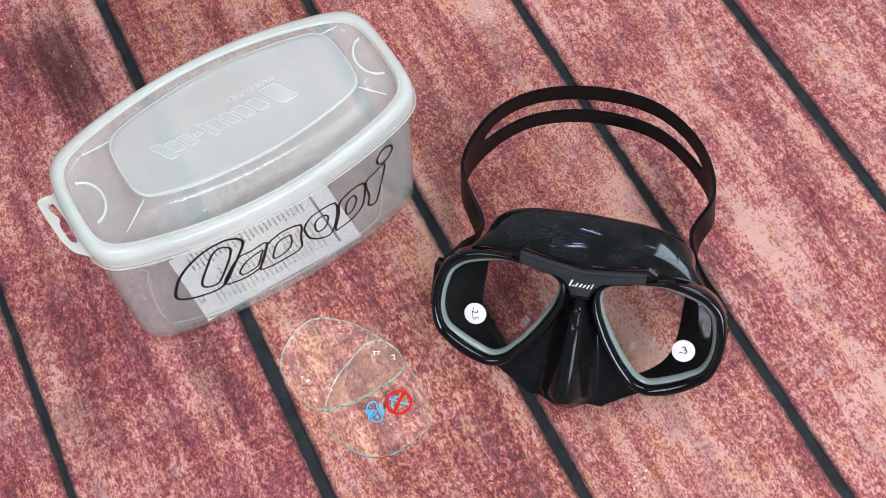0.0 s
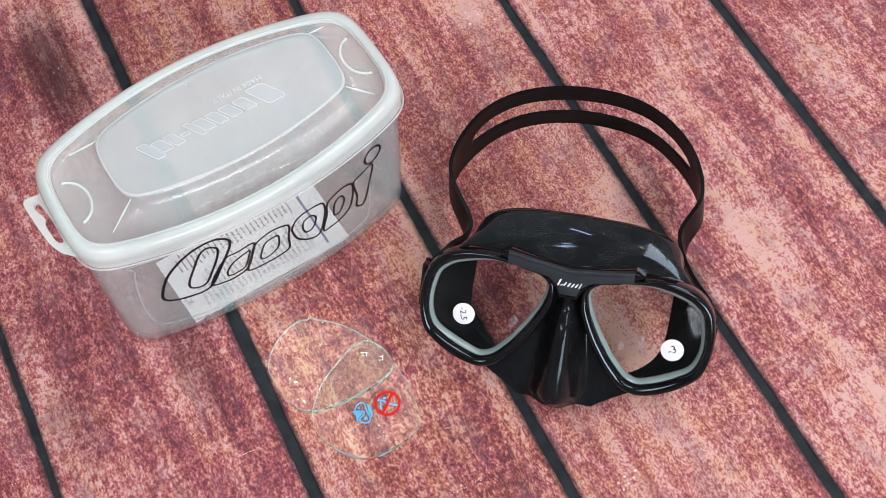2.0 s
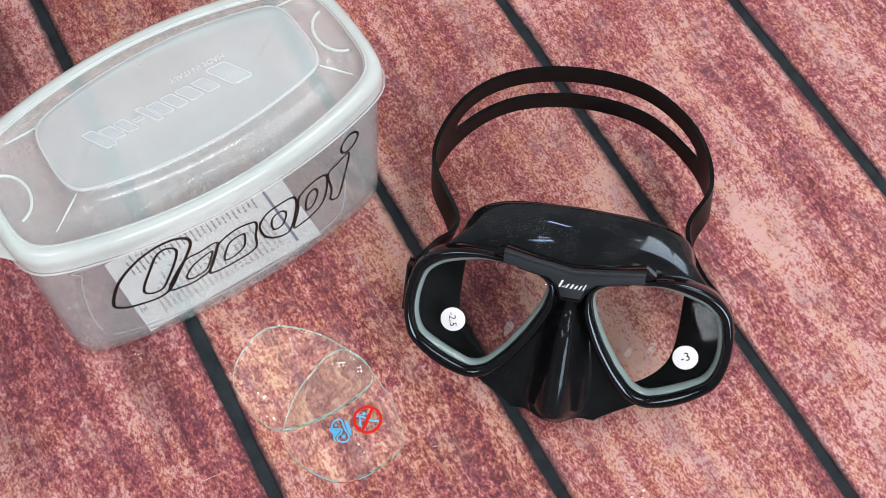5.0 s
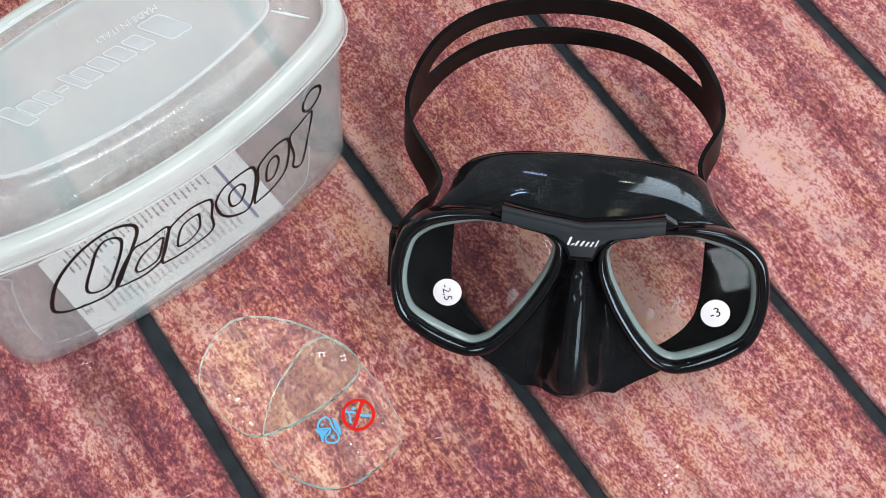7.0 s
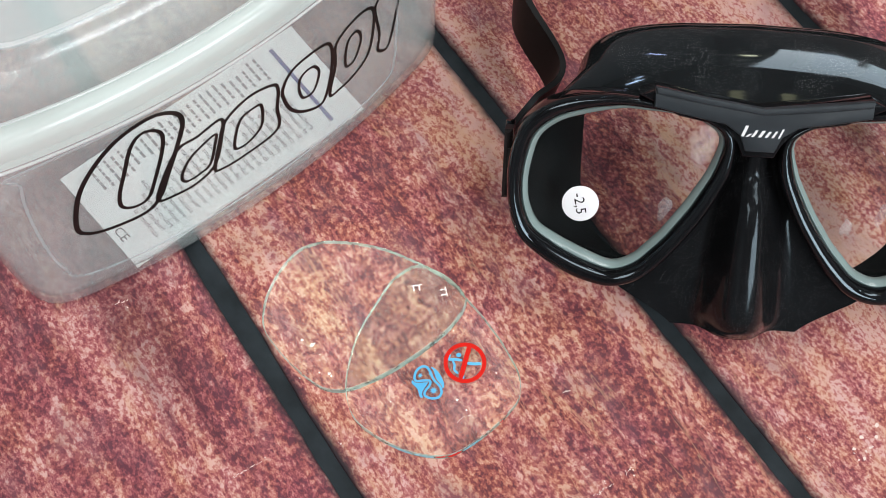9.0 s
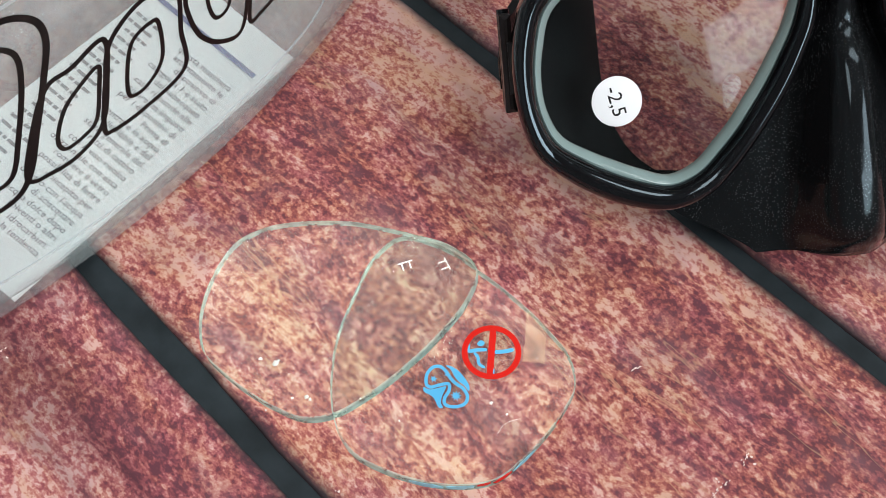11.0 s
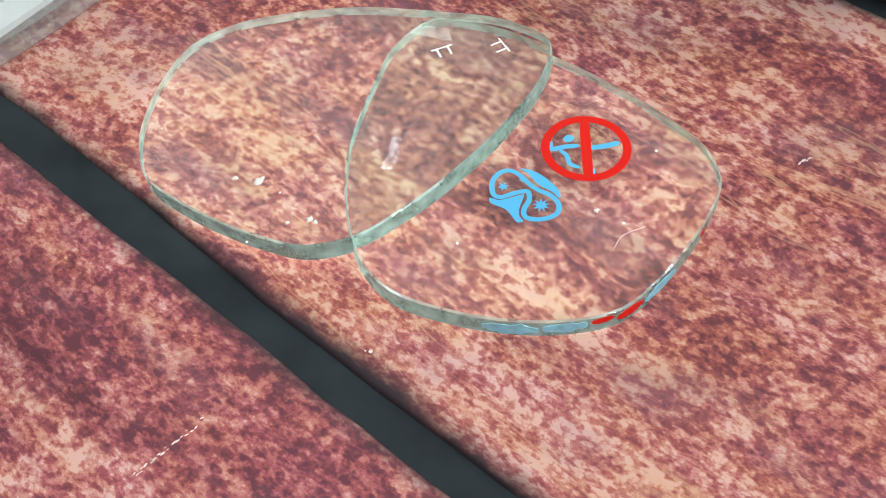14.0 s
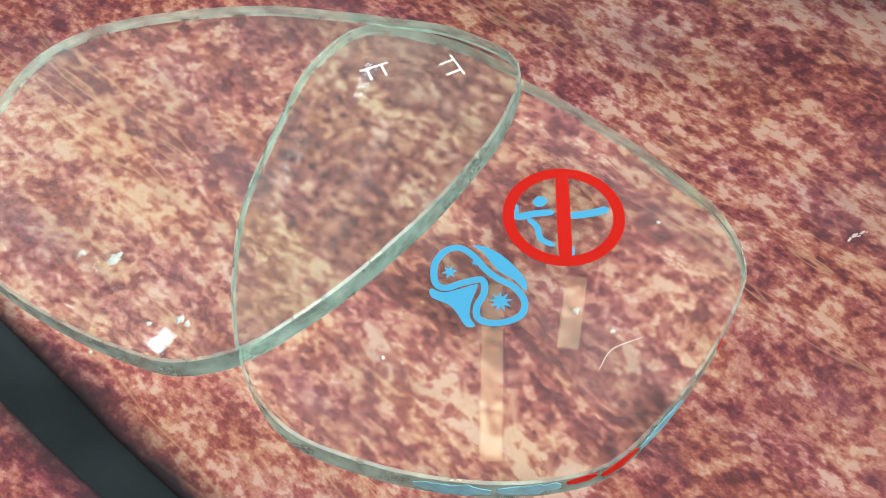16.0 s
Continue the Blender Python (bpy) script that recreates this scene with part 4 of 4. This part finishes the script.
        for sx, sy, sr, st in (((-2.75, -1.7, 0.42, 0.5),), ((3.2, -2.0, 0.34, 0.55), (4.25, -1.5, 0.4, 0.5)))[side > 0]:
            q = random.Random(int(sx * 100))
            blob = closed([(sx + sr * st * q.uniform(0.6, 1.3) * math.cos(a) + 0.25 * sr * math.sin(a), sy + sr * q.uniform(0.6, 1.3) * math.sin(a)) for a in np.linspace(0, 2 * math.pi, 9, endpoint=False)], 40)
            part("smudge", slab(blob, -0.136, -0.13, 0.001), M_SMUDGE, glass, None, "dull smudge on the glass").visible_shadow = False
        # strap buckle at the outer end
        b = part("buckle", joined(brick(side * (8.1 if side < 0 else 7.85), -0.65, -0.95, 0.28, 2.4 if side < 0 else 1.9, 0.9, 0.1), brick(side * 7.9, -0.75, -0.6, 0.4, 1.3, 0.5, 0.1)), M_BUCKLE, mask, rel, "dark plastic strap buckle")
        part("pin", moved(loft([[(0.16 * math.cos(q), 0.16 * math.sin(q), z) for q in np.linspace(0, 2 * math.pi, 12, endpoint=False)] for z in (-1.5, 1.5)], True, True), lambda x, y, z: (side * (8.1 if side < 0 else 7.7) + x, -0.55 + z * 0.8, -1.45 + y)), M_FRAME, b)

    # bridge between the windows and its grey plate
    under = [(-3.9, 2.15), (-3.4, 2.4), (-1.8, 2.12), (0, 1.92), (1.8, 2.12), (3.4, 2.4), (3.9, 2.15), (2.6, 1.55), (1.2, 1.3), (0.72, 0.8), (0.5, 0.34), (-0.5, 0.34), (-0.72, 0.8), (-1.2, 1.3), (-2.6, 1.55)]
    part("bridge", slab(np.array(under), -0.9, 0.4, 0.08), M_FRAME, mask, rel)
    plate = [(-3.45, 2.5), (-1.8, 2.24), (0, 2.0), (1.8, 2.24), (3.36, 2.42), (3.36, 1.86), (2.2, 1.6), (1.15, 1.42), (0.66, 1.08), (0.46, 0.58), (-0.46, 0.58), (-0.66, 1.08), (-1.15, 1.42), (-2.2, 1.6), (-3.45, 1.86)]
    part("bridge_plate", slab(np.array(plate), 0.3, 0.6, 0.06), M_PLATE, mask, rel, "dark grey angled bridge plate")
    ridge = [(-3.4, 2.52), (-1.8, 2.26), (0, 2.02), (1.8, 2.22), (3.3, 2.44), (3.3, 2.22), (1.8, 2.0), (0, 1.8), (-1.8, 2.04), (-3.4, 2.3)]
    part("plate_ridge", slab(np.array(ridge), 0.5, 0.68, 0.05), M_PLATE, mask, rel)
    for cx, w, h in ((-0.54, 0.1, 0.36), (-0.4, 0.08, 0.1), (-0.22, 0.09, 0.22), (0.0, 0.1, 0.22), (0.2, 0.09, 0.2), (0.4, 0.08, 0.22), (0.6, 0.06, 0.3)):
        sl = [(cx - w / 2 - 0.06, 1.08), (cx + w / 2 - 0.06, 1.08), (cx + w / 2 + 0.06, 1.08 + h), (cx - w / 2 + 0.06, 1.08 + h)]
        part("printed_shape", slab(np.array(sl), 0.6, 0.615, 0.004), M_SILVER, mask, rel, "small silver printed shape")

    # strap: a split band that stands up behind the skirt
    path = opened([(1.8, 3.0, 3.4), (2.35, 5.0, 2.6), (3.35, 6.7, 2.4), (1.72, 9.7, 3.1), (2.8, 13.0, 3.4), (5.3, 15.4, 3.3), (9.05, 16.4, 3.2), (12.85, 15.6, 3.5), (15.6, 13.0, 3.9), (16.8, 10.3, 3.55), (16.0, 8.0, 2.8), (16.9, 5.5, 2.9), (17.8, 3.3, 3.6)], 150)
    lean = opened([(0, 0.5, 0.87), (0.28, 0.19, 0.94), (0.17, 0, 0.99), (0.03, -0.12, 0.99), (-0.04, -0.12, 0.99), (-0.05, -0.11, 0.99), (-0.06, -0.1, 0.99), (-0.08, -0.08, 0.99), (-0.08, -0.07, 0.99), (-0.14, -0.06, 0.99), (-0.27, 0.03, 0.96), (-0.38, 0.26, 0.89), (-0.07, 0.57, 0.82)], 150)
    width = opened([(1.8, 0, 0), (1.9, 0, 0), (2.2, 0, 0), (3.3, 0, 0), (4.2, 0, 0), (4.25, 0, 0), (4.2, 0, 0), (4.15, 0, 0), (3.95, 0, 0), (3.0, 0, 0), (2.15, 0, 0), (1.9, 0, 0), (1.8, 0, 0)], 150)[:, 0]
    i0, i1 = 47, 102
    bm = bmesh.new()
    rows = []
    for i in range(150):
        d = lean[i] / np.linalg.norm(lean[i])
        gap = 0.0
        if i0 <= i <= i1:
            s = (i - i0) / (i1 - i0)
            gap = 0.19 * min(1.0, math.sqrt(max(0.0, 1 - (2 * s - 1) ** 8)) * 1.0)
        rows.append([bm.verts.new(Vector(path[i] + d * width[i] * f) * CM) for f in (-0.5, -0.32, -gap - 0.0005, gap + 0.0005, 0.32, 0.5)])
    for i in range(149):
        for j in range(5):
            if j == 2 and i0 <= i < i1:
                continue
            bm.faces.new((rows[i][j], rows[i][j + 1], rows[i + 1][j + 1], rows[i + 1][j]))
    bmesh.ops.remove_doubles(bm, verts=bm.verts, dist=0.00004)
    bmesh.ops.recalc_face_normals(bm, faces=bm.faces)
    bmesh.ops.solidify(bm, geom=bm.faces[:], thickness=0.0022)
    bmesh.ops.recalc_face_normals(bm, faces=bm.faces)
    me = bpy.data.meshes.new("strap")
    bm.to_mesh(me)
    bm.free()
    me.materials.append(M_STRAP)
    me.polygons.foreach_set("use_smooth", [True] * len(me.polygons))
    me.set_sharp_from_angle(angle=radians(40))
    strap = new("strap", me)
    strap.parent = mask
    strap.matrix_basis = mask.matrix_world.inverted()
    tagged(strap, "black rubber split head strap")


build_mask()

# ---- two loose glass lenses ----
LENS_T = 0.38


def build_lens(label, m, sx, sy):
    lens = tagged(new("optical_lens"), label, "glass lens", "loose lenses")
    lens.matrix_world = m
    xy = lens_outline(0.6) * np.array([-sx, sy])
    xy = xy[::-1]
    e = 0.03
    loops = [flat_loop(shrink(xy, e), 0.0), flat_loop(xy, e), flat_loop(xy, LENS_T - e), flat_loop(shrink(xy, e), LENS_T)]
    n = len(xy)
    v, f = loft(loops, True, True)
    slots = [1] * (3 * n) + [0, 0]
    g = part("glass", (v, f), [M_GLASS, M_EDGE], lens, smooth=30, slots=slots)
    g.visible_shadow = False
    return lens


under_m = cm_pose(-0.28, -4.11, 0.004, 71.6)
lens_a = build_lens("clear glass lens with red and blue signs, on the boards", under_m, 0.989, 1.054)
over_m = cm_pose(-6.44, -2.5, 0.01) @ pose(0, 0, 0, 0, -3.9, 0) @ cm_pose(3.3, 0, 0, -17.2)
lens_b = build_lens("clear glass lens leaning on another lens, green ground edge", over_m, 1.052, 0.971)


def printed(name, geom, mat, label=""):
    """Something printed on top of the flat lens; geometry given in room centimetres on z = 0."""
    inv = under_m.inverted()
    lifted = [tuple((inv @ Vector((x * CM, y * CM, 0))) / CM) for x, y, z in geom[0]]
    return part(name, ([(x, y, LENS_T + 0.004 + g[2]) for (x, y, _), g in zip(lifted, geom[0])], geom[1]), mat, lens_a, None, label, smooth=0)


RX, RY, RR = 0.78, -4.0, 0.76
circle = [(RX + RR * math.cos(a), RY + RR * math.sin(a)) for a in np.linspace(0, 2 * math.pi, 72, endpoint=False)]
printed("ring_sign", band_loop(np.array(shrink(circle, 0.08)), 0.145, lambda x, y, d: (x, y, d), 0, 0.006), M_RED, "red printed prohibition ring")


def stroke(points, w, n=24):
    """A rounded stroke in the sign's axes."""
    p = opened([(x, y, 0) for x, y in points], n)[:, :2] if len(points) > 2 else np.linspace(points[0], points[1], n)
    t = np.gradient(p, axis=0)
    t /= np.linalg.norm(t, axis=1)[:, None]
    nr = np.stack([-t[:, 1], t[:, 0]], 1)
    taper = np.sqrt(np.clip(1 - np.linspace(-1, 1, n) ** 10, 0.05, 1))[:, None]
    out = np.vstack([p + nr * w / 2 * taper, (p - nr * w / 2 * taper)[::-1]])
    k = len(out)
    return [(x, y, 0.003) for x, y in out], [(i, i + 1, k - 2 - i, k - 1 - i) for i in range(n - 1)]


def sign(geom, cx, cy, ang=-8.0):
    c, s = math.cos(radians(ang)), math.sin(radians(ang))
    return moved(geom, lambda x, y, z: (cx + c * x - s * y, cy + s * x + c * y, z))


printed("ring_bar", moved(sign(stroke([(0, -0.7), (0, 0.7)], 0.17), RX, RY, -11), lambda x, y, z: (x, y, z + 0.004)), M_RED)
for pts, w in (([(0.06, -0.01), (0.33, -0.02), (0.57, 0.01)], 0.11), ([(-0.55, 0.3), (-0.57, 0.1), (-0.34, 0.1), (-0.1, 0.08)], 0.1), ([(-0.44, 0.04), (-0.36, -0.1), (-0.35, -0.29), (-0.21, -0.42)], 0.08), ([(-0.02, -0.46), (-0.04, -0.6)], 0.08)):
    printed("sign_stroke", sign(stroke(pts, w), RX, RY, 0), M_BLUE, "light blue printed stroke")
dot = closed([(-0.33, 0.28), (-0.23, 0.36), (-0.14, 0.28), (-0.2, 0.2), (-0.29, 0.2)], 24)
printed("sign_dot", sign((flat_loop(dot, 0.006), [tuple(range(24))]), RX, RY, 0), M_BLUE)
BX, BY = -0.38, -4.67
visor = closed([(-0.56, -0.02), (-0.52, 0.24), (-0.36, 0.41), (-0.18, 0.42), (-0.04, 0.27), (0.06, 0.06), (0.18, -0.1), (0.34, -0.25), (0.42, -0.46), (0.35, -0.64), (0.16, -0.71), (-0.04, -0.69), (-0.16, -0.6), (-0.14, -0.44), (-0.02, -0.27), (0.0, -0.1), (-0.09, -0.07), (-0.28, -0.09), (-0.46, -0.12)], 120)
printed("visor_sign", sign(band_loop(visor, 0.085, lambda x, y, d: (x, y, d), 0, 0.006), BX, BY, 0), M_BLUE, "light blue printed mask outline")
cap_ = closed([(-0.02, 0.42), (0.12, 0.38), (0.3, 0.21), (0.44, -0.03), (0.5, -0.22), (0.46, -0.33), (0.37, -0.17), (0.23, -0.03), (0.15, 0.12), (0.08, 0.3)], 40)
printed("visor_sign", sign((flat_loop(cap_, 0.011), [tuple(range(40))]), BX, BY, 0), M_BLUE, "light blue printed curved patch")
chin = closed([(-0.63, -0.1), (-0.5, -0.18), (-0.31, -0.17), (-0.12, -0.14), (-0.08, -0.17), (-0.2, -0.39), (-0.25, -0.57), (-0.21, -0.7), (-0.32, -0.69), (-0.4, -0.46), (-0.48, -0.35), (-0.64, -0.22)], 48)
printed("visor_sign", sign((flat_loop(chin, 0.011), [tuple(range(48))]), BX, BY, 0), M_BLUE, "light blue printed lower patch")
for sx, sy, sr, spikes in ((-0.37, 0.09, 0.1, 6), (0.14, -0.43, 0.15, 9), (-0.04, 0.17, 0.06, 7)):
    star = [(sx + sr * (1.0, 0.45)[q % 2] * math.cos(math.pi * q / spikes), sy + sr * (1.0, 0.45)[q % 2] * math.sin(math.pi * q / spikes)) for q in range(2 * spikes)]
    printed("star_print", sign((flat_loop(star, 0.016), [tuple(range(2 * spikes))]), BX, BY, 0), M_BLUE)
for tx, ty, ang in ((-1.14, -1.32, 12), (-0.15, -1.42, -72)):
    g = text_geom("TT", 0.34, align="CENTER")
    printed("writing", sign(moved(g, lambda x, y, z: (x, y - 0.12, 0.004)), tx, ty, ang), M_WHITE)

# the signs' reflections painted on the ground edge, fine scratches, an air bubble and dust
EDGE_A = lens_outline(0.6) * np.array([-0.989, 1.054])


def edge_reflection(a0, a1, low, high, mat, label):
    """A painted reflection strip on the edge of the flat lens, between two bearings seen from its middle."""
    ang = np.degrees(np.arctan2(EDGE_A[:, 1], EDGE_A[:, 0])) + 71.6
    order = np.argsort((ang - 180) % 360)
    loops = []
    for s in np.linspace(0, 1, 30):
        a = a0 + (a1 - a0) * s
        x, y = (float(np.interp((a - 180) % 360, ((ang - 180) % 360)[order], EDGE_A[order, i])) for i in (0, 1))
        g = 1.003
        mid = (low + high) / 2 + 0.04 * noise.noise((a * 0.2, low, 2.0))
        half = (high - low) / 2 * (0.12 + 0.88 * math.sqrt(math.sin(math.pi * min(max(s, 0.01), 0.99)))) * (1 + 0.5 * noise.noise((a * 0.7, high, 5.0)))
        b, t = max(0.04, mid - half), min(0.34, mid + half)
        loops.append([(x * g, y * g, b), (x * g, y * g, t), (x, y, t), (x, y, b)])
    part("ink_smear", loft(loops, True, True), mat, lens_a, None, label, smooth=0)


edge_reflection(-114, -99, 0.05, 0.3, M_BLUE_REFLECTION, "pale blue reflection of the signs, painted on the edge")
edge_reflection(-98, -86, 0.1, 0.33, M_BLUE_REFLECTION, "pale blue reflection of the signs, painted on the edge")
edge_reflection(-85, -79, 0.2, 0.33, M_RED, "red reflection of the signs, painted on the edge")
edge_reflection(-78, -69, 0.12, 0.3, M_RED, "red reflection of the signs, painted on the edge")
edge_reflection(-68, -54, 0.06, 0.26, M_BLUE_REFLECTION, "pale blue reflection of the signs, painted on the edge")
edge_reflection(-39, -36, 0.12, 0.22, M_RED, "red reflection of the signs, painted on the edge")
for pts, w in (([(0.66, -6.2), (0.88, -5.96), (1.28, -5.86)], 0.006),):
    printed("scratch", stroke(pts, w), M_DUST)


def fleck(lens, m, x, y, r, seed, flat=0.35):
    """A crumb of pale dust on a lens; x, y in room centimetres."""
    q = random.Random(seed)
    p = m.inverted() @ Vector((x * CM, y * CM, 0))
    ring = [(p[0] / CM + r * q.uniform(0.4, 1.15) * math.cos(a), p[1] / CM + r * q.uniform(0.4, 1.15) * math.sin(a)) for a in np.linspace(0, 2 * math.pi, 13, endpoint=False)]
    mid = [(p[0] / CM + (u - p[0] / CM) * 0.5, p[1] / CM + (v - p[1] / CM) * 0.5) for u, v in ring]
    part("dust_fleck", loft([flat_loop(ring, LENS_T + 0.002), flat_loop(mid, LENS_T + r * flat)], False, True), M_DUST, lens, None, "", smooth=0)


for i, (x, y, r) in enumerate(((-4.62, -3.75, 0.09), (-4.55, -3.7, 0.05), (-5.0, -3.58, 0.06), (-3.87, -4.79, 0.07), (-3.8, -4.86, 0.05), (-4.24, -4.77, 0.04), (-4.91, -5.0, 0.03), (-4.3, -4.1, 0.02))):
    fleck(lens_b, over_m, x, y, r, i)
for i, (x, y, r) in enumerate(((0.6, -5.38, 0.06), (0.95, -5.72, 0.035), (-1.7, -5.6, 0.03), (1.9, -4.3, 0.03))):
    fleck(lens_a, under_m, x, y, r, 40 + i)

# ---- pale chips and scratches on the boards ----
rnd = random.Random(11)
verts, faces = [], []
for cx, cy, spread, count, most in ((0.4, 24.5, 0.9, 16, 0.09), (14.9, -6.0, 0.8, 14, 0.09), (12.8, -5.75, 0.4, 6, 0.05), (-26.0, 15.3, 0.7, 8, 0.045), (-18.6, -12.3, 0.5, 9, 0.045), (-11.9, -2.42, 0.25, 6, 0.045), (6.7, -7.35, 0.25, 4, 0.045), (5.8, -8.1, 0.3, 4, 0.045), (-3.4, -7.1, 0.1, 2, 0.045)):
    for _ in range(count):
        x, y, r = rnd.gauss(cx, spread * 0.5), rnd.gauss(cy, spread * 0.5), rnd.uniform(0.015, most)
        st, an = rnd.uniform(0.4, 1.0), rnd.uniform(0, 3.14)
        k, loop = len(verts), []
        for q in range(7):
            a = q * 2 * math.pi / 7
            rr = r * rnd.uniform(0.6, 1.2)
            px, py = rr * math.cos(a), rr * st * math.sin(a)
            verts.append((x + px * math.cos(an) - py * math.sin(an), y + px * math.sin(an) + py * math.cos(an), 0.008))
        faces.append(tuple(range(k, k + 7)))
for (ax, ay), (bx, by), count in (((-6.85, -8.55), (-5.85, -7.8), 22), ((5.45, -8.3), (6.1, -7.8), 14), ((6.5, -7.5), (6.75, -7.1), 9), ((4.3, -4.73), (4.55, -4.62), 8), ((-12.1, -2.5), (-11.65, -2.3), 10)):
    for i in range(count):
        u = (i + rnd.uniform(-0.3, 0.3)) / count
        x, y, r = ax + (bx - ax) * u + rnd.gauss(0, 0.02), ay + (by - ay) * u + rnd.gauss(0, 0.02), rnd.uniform(0.008, 0.026)
        an, k = math.atan2(by - ay, bx - ax) + rnd.uniform(-0.4, 0.4), len(verts)
        for q in range(6):
            px, py = 1.9 * r * math.cos(q * math.pi / 3), 0.7 * r * math.sin(q * math.pi / 3)
            verts.append((x + px * math.cos(an) - py * math.sin(an), y + px * math.sin(an) + py * math.cos(an), 0.009))
        faces.append(tuple(range(k, k + 6)))
chips = new("paint_chips", mesh_of("paint_chips", verts, faces, M_CHIP, 0))
tagged(chips, "small pale chips and specks on the boards", "paint chips", kind="stuff")
